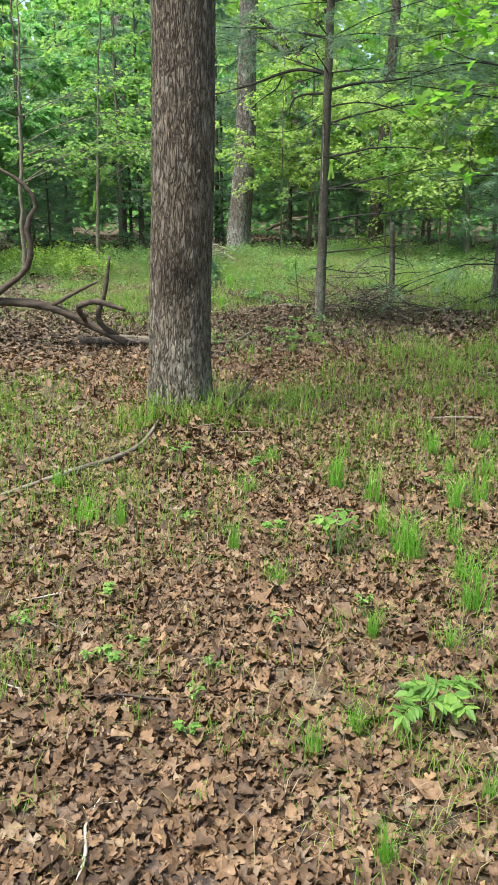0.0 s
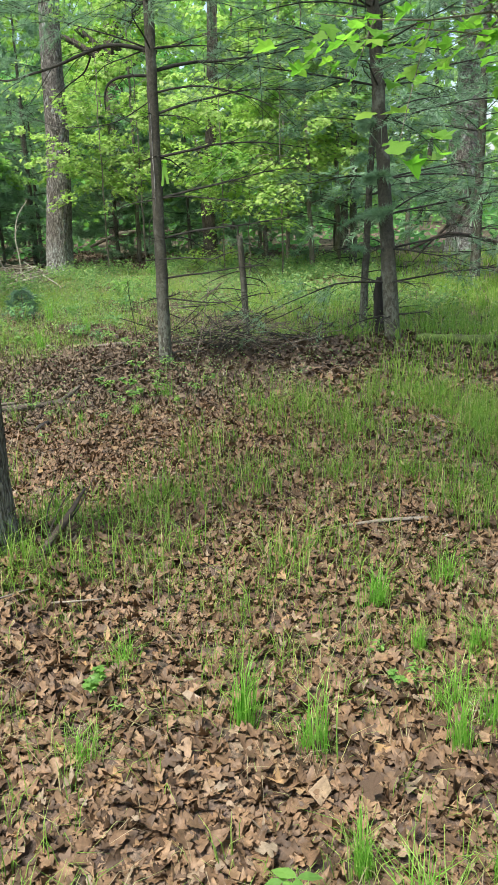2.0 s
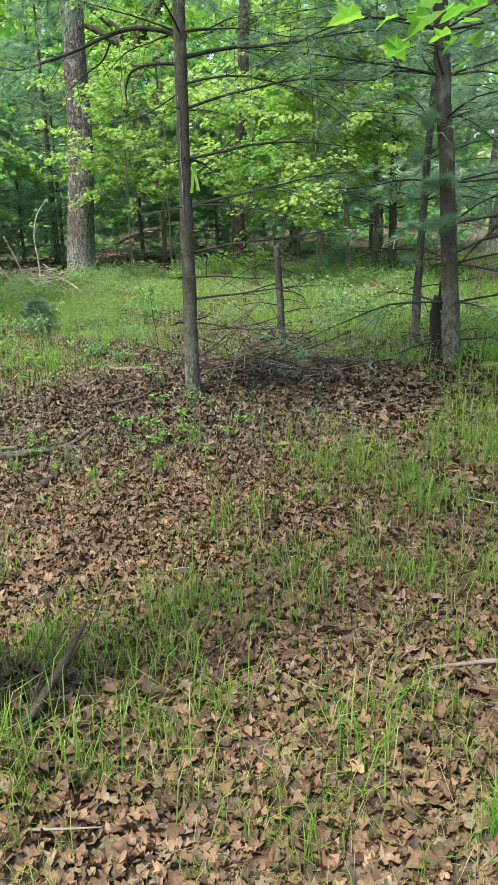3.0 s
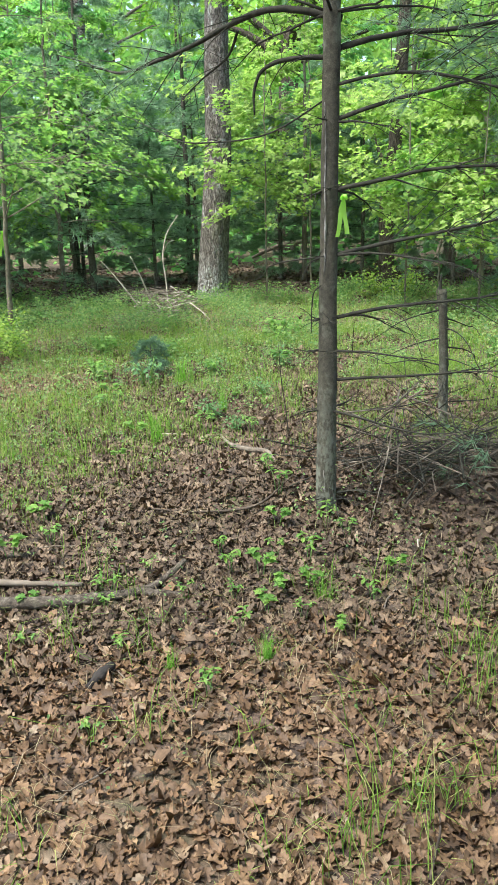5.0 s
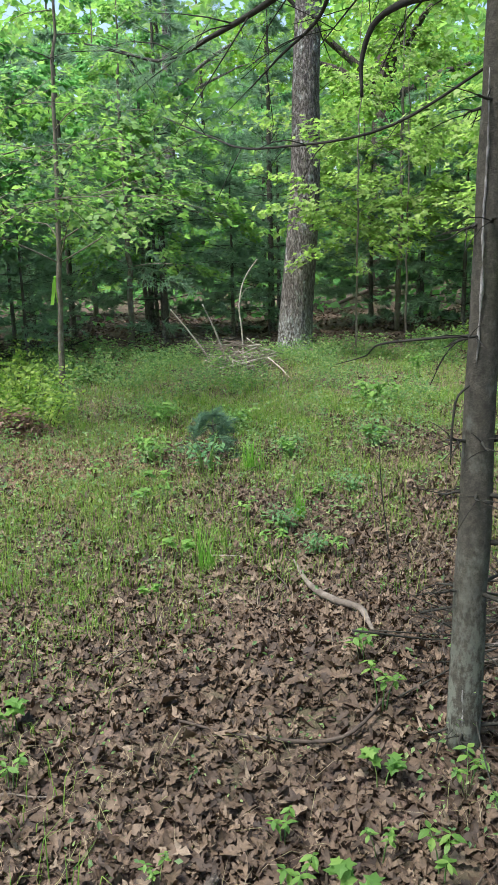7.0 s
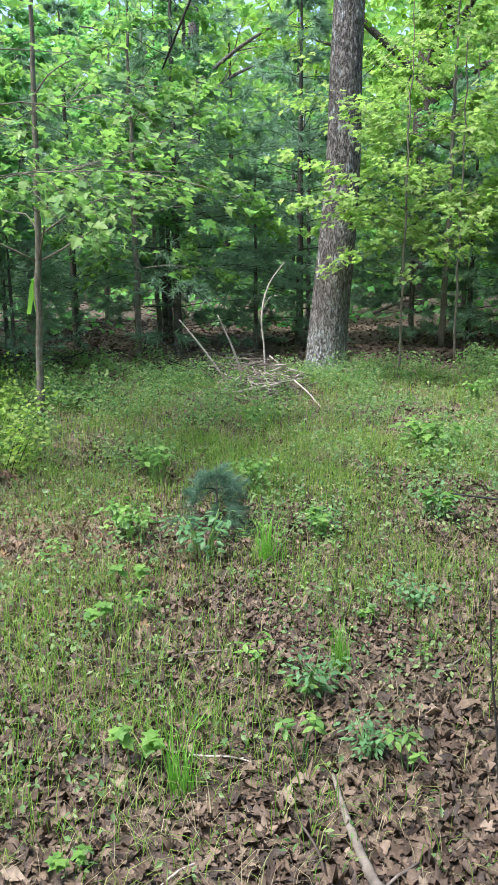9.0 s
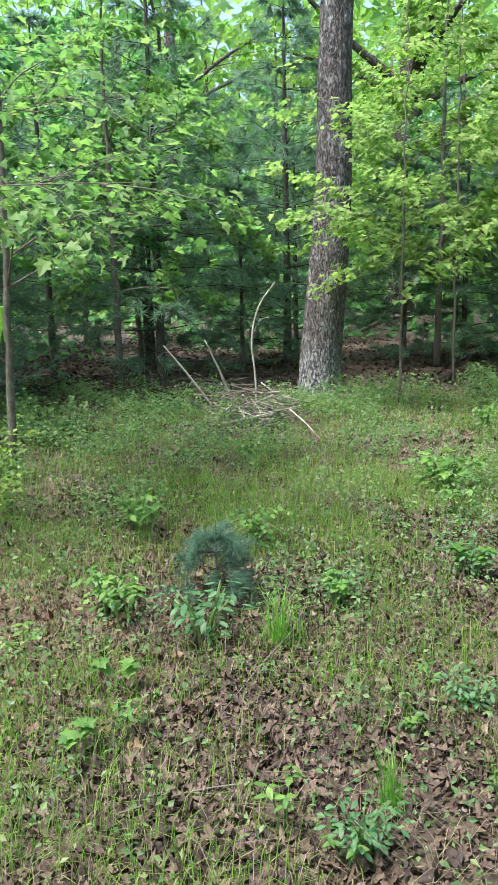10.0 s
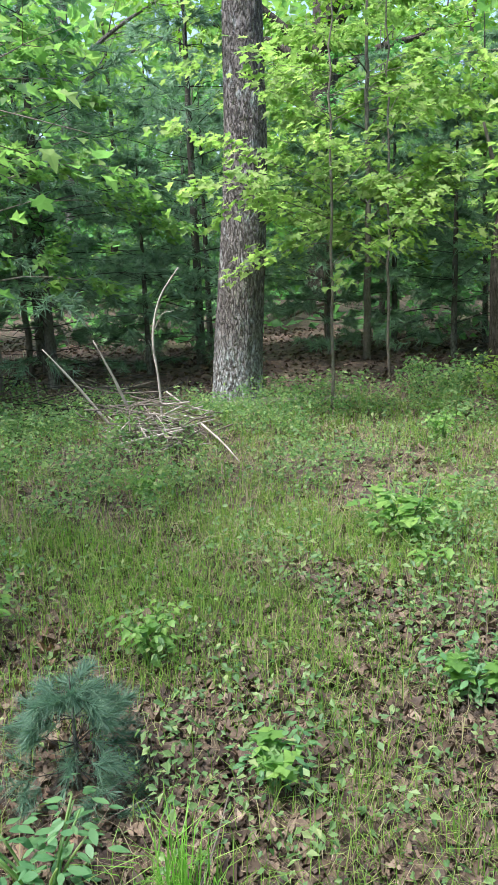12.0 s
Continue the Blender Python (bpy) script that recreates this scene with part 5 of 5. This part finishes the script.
SEEDS_FAR = [(0.3, 7.75, 0.11), (0.42, 7.9, 0.12), (0.58, 7.82, 0.1), (0.2, 8.55, 0.12), (0.5, 8.75, 0.13), (0.86, 8.6, 0.12), (0.9, 7.95, 0.12), (1.05, 8.2, 0.11), (-0.15, 8.35, 0.1), (-0.75, 8.75, 0.14), (-0.85, 9.0, 0.15), (-0.2, 7.62, 0.1), (-0.6, 7.7, 0.1), (0.48, 8.09, 0.11), (0.52, 9.09, 0.17), (0.76, 8.72, 0.15), (0.64, 8.12, 0.12), (-0.33, 8.12, 0.14), (0.46, 9.38, 0.16), (-0.53, 10.71, 0.17), (0.01, 10.84, 0.19), (0.38, 10.80, 0.17), (-0.59, 10.25, 0.11), (-0.19, 11.34, 0.19), (-0.01, 11.19, 0.14), (-0.94, 11.62, 0.16), (-0.81, 11.77, 0.16), (0.81, 14.62, 0.27), (-0.04, 13.10, 0.21),
             (-1.25, 13.93, 0.29), (-1.47, 12.39, 0.20), (0.75, 13.58, 0.25), (-0.02, 13.08, 0.19), (-1.28, 13.95, 0.27), (-0.95, 12.12, 0.18), (-1.08, 12.74, 0.26), (0.36, 12.26, 0.13), (0.25, 11.87, 0.10), (0.49, 11.51, 0.11)]
seed_kinds = [seedling("small bright green seedling in the leaves", 3, 6, 0.3, OVAL_LEAF, m_seedling, 0.9), seedling("small maple seedling with lobed green leaves", 2, 7, 0.36, MAPLE_MID, m_seedling, 0.95), seedling("leafy green sprig growing through the leaves", 3, 6, 0.28, OVAL_LEAF, m_seedling, 1.0)]
for k, (x, y, h) in enumerate(SEEDS + SEEDS_FAR):
    m = pose(x, y, float(ground_z(x, y)), 0, 0, 73 * k) @ Matrix.Diagonal((h, h, h, 1))
    if k < 3:
        seed_kinds[k].matrix_basis = m
    else:
        place_copy(seed_kinds[k % 3], m)
ash = seedling("ash seedling with light green compound leaves", 2, 4, 0.34, OVAL_LEAF, m_seedling, 0.8, True, "ash_seedling")
ash.matrix_basis = pose(*gz(0.53, 1.92), 0, 0, 30) @ Matrix.Diagonal((0.13, 0.13, 0.16, 1))
broad = seedling("broad-leaved plant with upright green leaves", 7, 4, 0.3, OVAL_LEAF, m_seedling, 0.95, False, "broadleaf_plant")
broad.matrix_basis = pose(*gz(0.36, 3.1)) @ Matrix.Diagonal((0.2, 0.2, 0.2, 1))
bluish = seedling("leafy bluish-green seedling in the grass", 11, 12, 0.15, OVAL_LEAF, m_seedling_blue, 1.0, False, "leafy_seedling", True)
bluish.matrix_basis = pose(*gz(-0.66, 12.62)) @ Matrix.Diagonal((0.38, 0.38, 0.3, 1))
for x, y, s, turn in ((-0.03, 13.15, 0.28, 40), (0.74, 13.65, 0.34, 110), (0.05, 11.25, 0.24, 200), (0.25, 10.9, 0.2, 290), (0.5, 12.1, 0.24, 160)):
    place_copy(bluish, pose(*gz(x, y), 0, 0, turn) @ Matrix.Diagonal((s, s, s * 0.75, 1)))
big = seedling("spreading maple seedling in the grass", 11, 9, 0.16, MAPLE_LEAF, m_seedling, 0.95, False, "maple_seedling", True)
big.matrix_basis = pose(*gz(0.8, 15.4)) @ Matrix.Diagonal((0.6, 0.6, 0.38, 1))
for x, y, s, turn in ((-1.2, 12.9, 0.32, 20), (-1.36, 14.2, 0.32, 80), (-0.52, 13.9, 0.3, 140)):
    place_copy(big, pose(*gz(x, y), 0, 0, turn) @ Matrix.Diagonal((s, s, s, 1)))
place_copy(big, pose(*gz(-0.85, 16.2), 0, 0, 50) @ Matrix.Diagonal((0.26, 0.26, 0.28, 1)))
place_copy(big, pose(*gz(1.5, 17.5), 0, 0, 110) @ Matrix.Diagonal((0.3, 0.3, 0.34, 1)))
place_copy(big, pose(*gz(-1.25, 18.0), 0, 0, 200) @ Matrix.Diagonal((0.26, 0.26, 0.4, 1)))
seed_pine = pine("pine_seedling", "soft bluish pine seedling in the grass", 0.45, 0.008, 0.05, 0.2, 90, 0.07, 0.0024, whorl=0.08, first=0.05, dead_reach=0.1, needle_of=m_needle_young)
seed_pine.matrix_basis = pose(*gz(-0.66, 13.1))

# low leafy ground cover
nc = 30000
cx, cy = rng.uniform(-5.5, 6.0, nc), 5.5 + 15.0 * rng.random(nc) ** 0.8
clump = np.sin(cx * 3.1 + 1.7 * np.sin(cy * 1.3)) * np.sin(cy * 2.3 + 1.4 * np.sin(cx * 1.9))
ok = rng.random(nc) < np.clip(0.3 + 0.1 * (cy - 9.0), np.where(cy > 6.5, 0.14, 0.06), 0.95) * np.where(clump > 0.1, 1.0, 0.25)
cx, cy = (np.repeat(c[ok], 7) for c in (cx, cy))
ch = np.repeat(rng.uniform(0.04, 0.17, len(cx) // 7) * np.where(clump[ok] > 0.1, 1.9, 0.8), 7) * rng.uniform(0.5, 1.2, len(cx))
cx, cy = cx + rng.normal(0, 0.035, len(cx)), cy + rng.normal(0, 0.035, len(cx))
cp = on_ground(cx, cy) + np.stack([0 * cx, 0 * cx, ch], 1)
solid("low_forbs", leaves(OVAL_FAR, cp, rng.uniform(0.0011, 0.003, len(cx)) * cy, tilted(len(cx), 0.6), flat_ways(len(cx)), 0.15, 0.3, 1.2), m_forb, "low green leafy plants among the grass", "ground cover", kind="stuff", smooth=False)


def shrub(label, n, r, h, size, material, stems=26):
    root = thing("shrub", label, "shrub", "low shrubs")
    lines = []
    for k in range(stems):
        a, d = rng.uniform(0, 6.283), r * math.sqrt(rng.random())
        p = np.array([d * math.cos(a), d * math.sin(a), 0])
        lines.append(line([p * 0.7 + np.array([0, 0, -0.05]), p * 0.9 + np.array([0, 0, h * 0.5]), p * 1.1 + np.array([0, 0, h * rng.uniform(0.6, 1.1)])], 7))
    tagged(part("stem_mass", join([tube(q, [0.005, 0.002], 3) for q in lines]), m_twig, root), kind="stuff")
    p = np.concatenate([q[rng.integers(2, 7, n // stems)] + rng.normal(0, 0.06, (n // stems, 3)) for q in lines])
    part("foliage", leaves(OVAL_FAR, p, rng.uniform(0.7, 1.3, len(p)) * size, tilted(len(p), 0.6), flat_ways(len(p)), 0.15, 0.2, 1.2), material, root, smooth=False)["kind"] = "stuff"
    return root


sh = [shrub("low yellow-green huckleberry-like shrub", 1100, 0.6, 0.45, 0.06, m_shrub), shrub("low green leafy shrub at the clearing's edge", 1000, 0.6, 0.3, 0.055, m_forb)]
for kd, at in zip(sh, ([(-3.3, 15.3), (-4.2, 14.9), (-3.8, 16.4), (-4.9, 15.9), (-2.9, 14.4), (-5.2, 14.2), (3.0, 19.6)], [(-3.2, 17.6), (-2.6, 17.0), (2.2, 20.6), (3.2, 19.6), (4.2, 16.5), (3.4, 12.8), (4.4, 12.0), (-2.4, 18.9), (5.4, 18.2)])):
    for q, (x, y) in enumerate(at):
        m = pose(*gz(x, y), 0, 0, 70 * q) @ Matrix.Diagonal((1, 1, (1, 0.8, 1.15)[q % 3], 1))
        if q == 0:
            kd.matrix_basis = m
        else:
            place_copy(kd, m)

# mound of dead brown fronds
mound = thing("dead_fern_mound", "mound of dead reddish-brown fronds in the clearing", "dead plant", m=pose(*gz(-2.75, 13.9)))
for k in range(36):
    a = k * 2.4
    w = np.array([math.cos(a), math.sin(a), 0])
    ln = rng.uniform(0.2, 0.42)
    q = line([w * 0.03, w * ln * 0.4 + np.array([0, 0, rng.uniform(0.12, 0.3)]), w * ln + np.array([0, 0, rng.uniform(0.02, 0.1)])], 9)
    pp = np.concatenate([q[1:], q[1:]])
    sd = np.cross(w, (0, 0, 1))
    ww = np.concatenate([np.repeat(sd[None], 8, 0), np.repeat(-sd[None], 8, 0)])
    part("frond", join([tube(q, [0.004, 0.002], 3), leaves(OVAL_FAR, pp, 0.07, tilted(16, 0.4), ww, 0.4, 0.4)]), m_fern, mound, smooth=False)

# single leaves lying on top, nearest the path
leaf_meshes = []
for k in range(8):
    me = mesh_of("leaf", *leaves(OAK_LEAF, np.zeros((1, 3)), np.array([1.0]), tilted(1, 0.1), flat_ways(1), 0.45, 0.15, 1.15), False)
    me.materials.append(m_litter)
    leaf_meshes.append(me)
for k in range(290):
    x, y = rng.uniform(-0.75, 1.0), rng.uniform(1.3, 6.5)
    s = rng.uniform(0.05, 0.085)
    ob = new("leaf", leaf_meshes[k % 8])
    ob.parent = leaf_litter
    ob.matrix_basis = pose(x, y, float(ground_z(x, y)) + 0.02, rng.normal(0, 14), rng.normal(0, 14), rng.uniform(0, 360)) @ Matrix.Diagonal((s, s, s, 1))
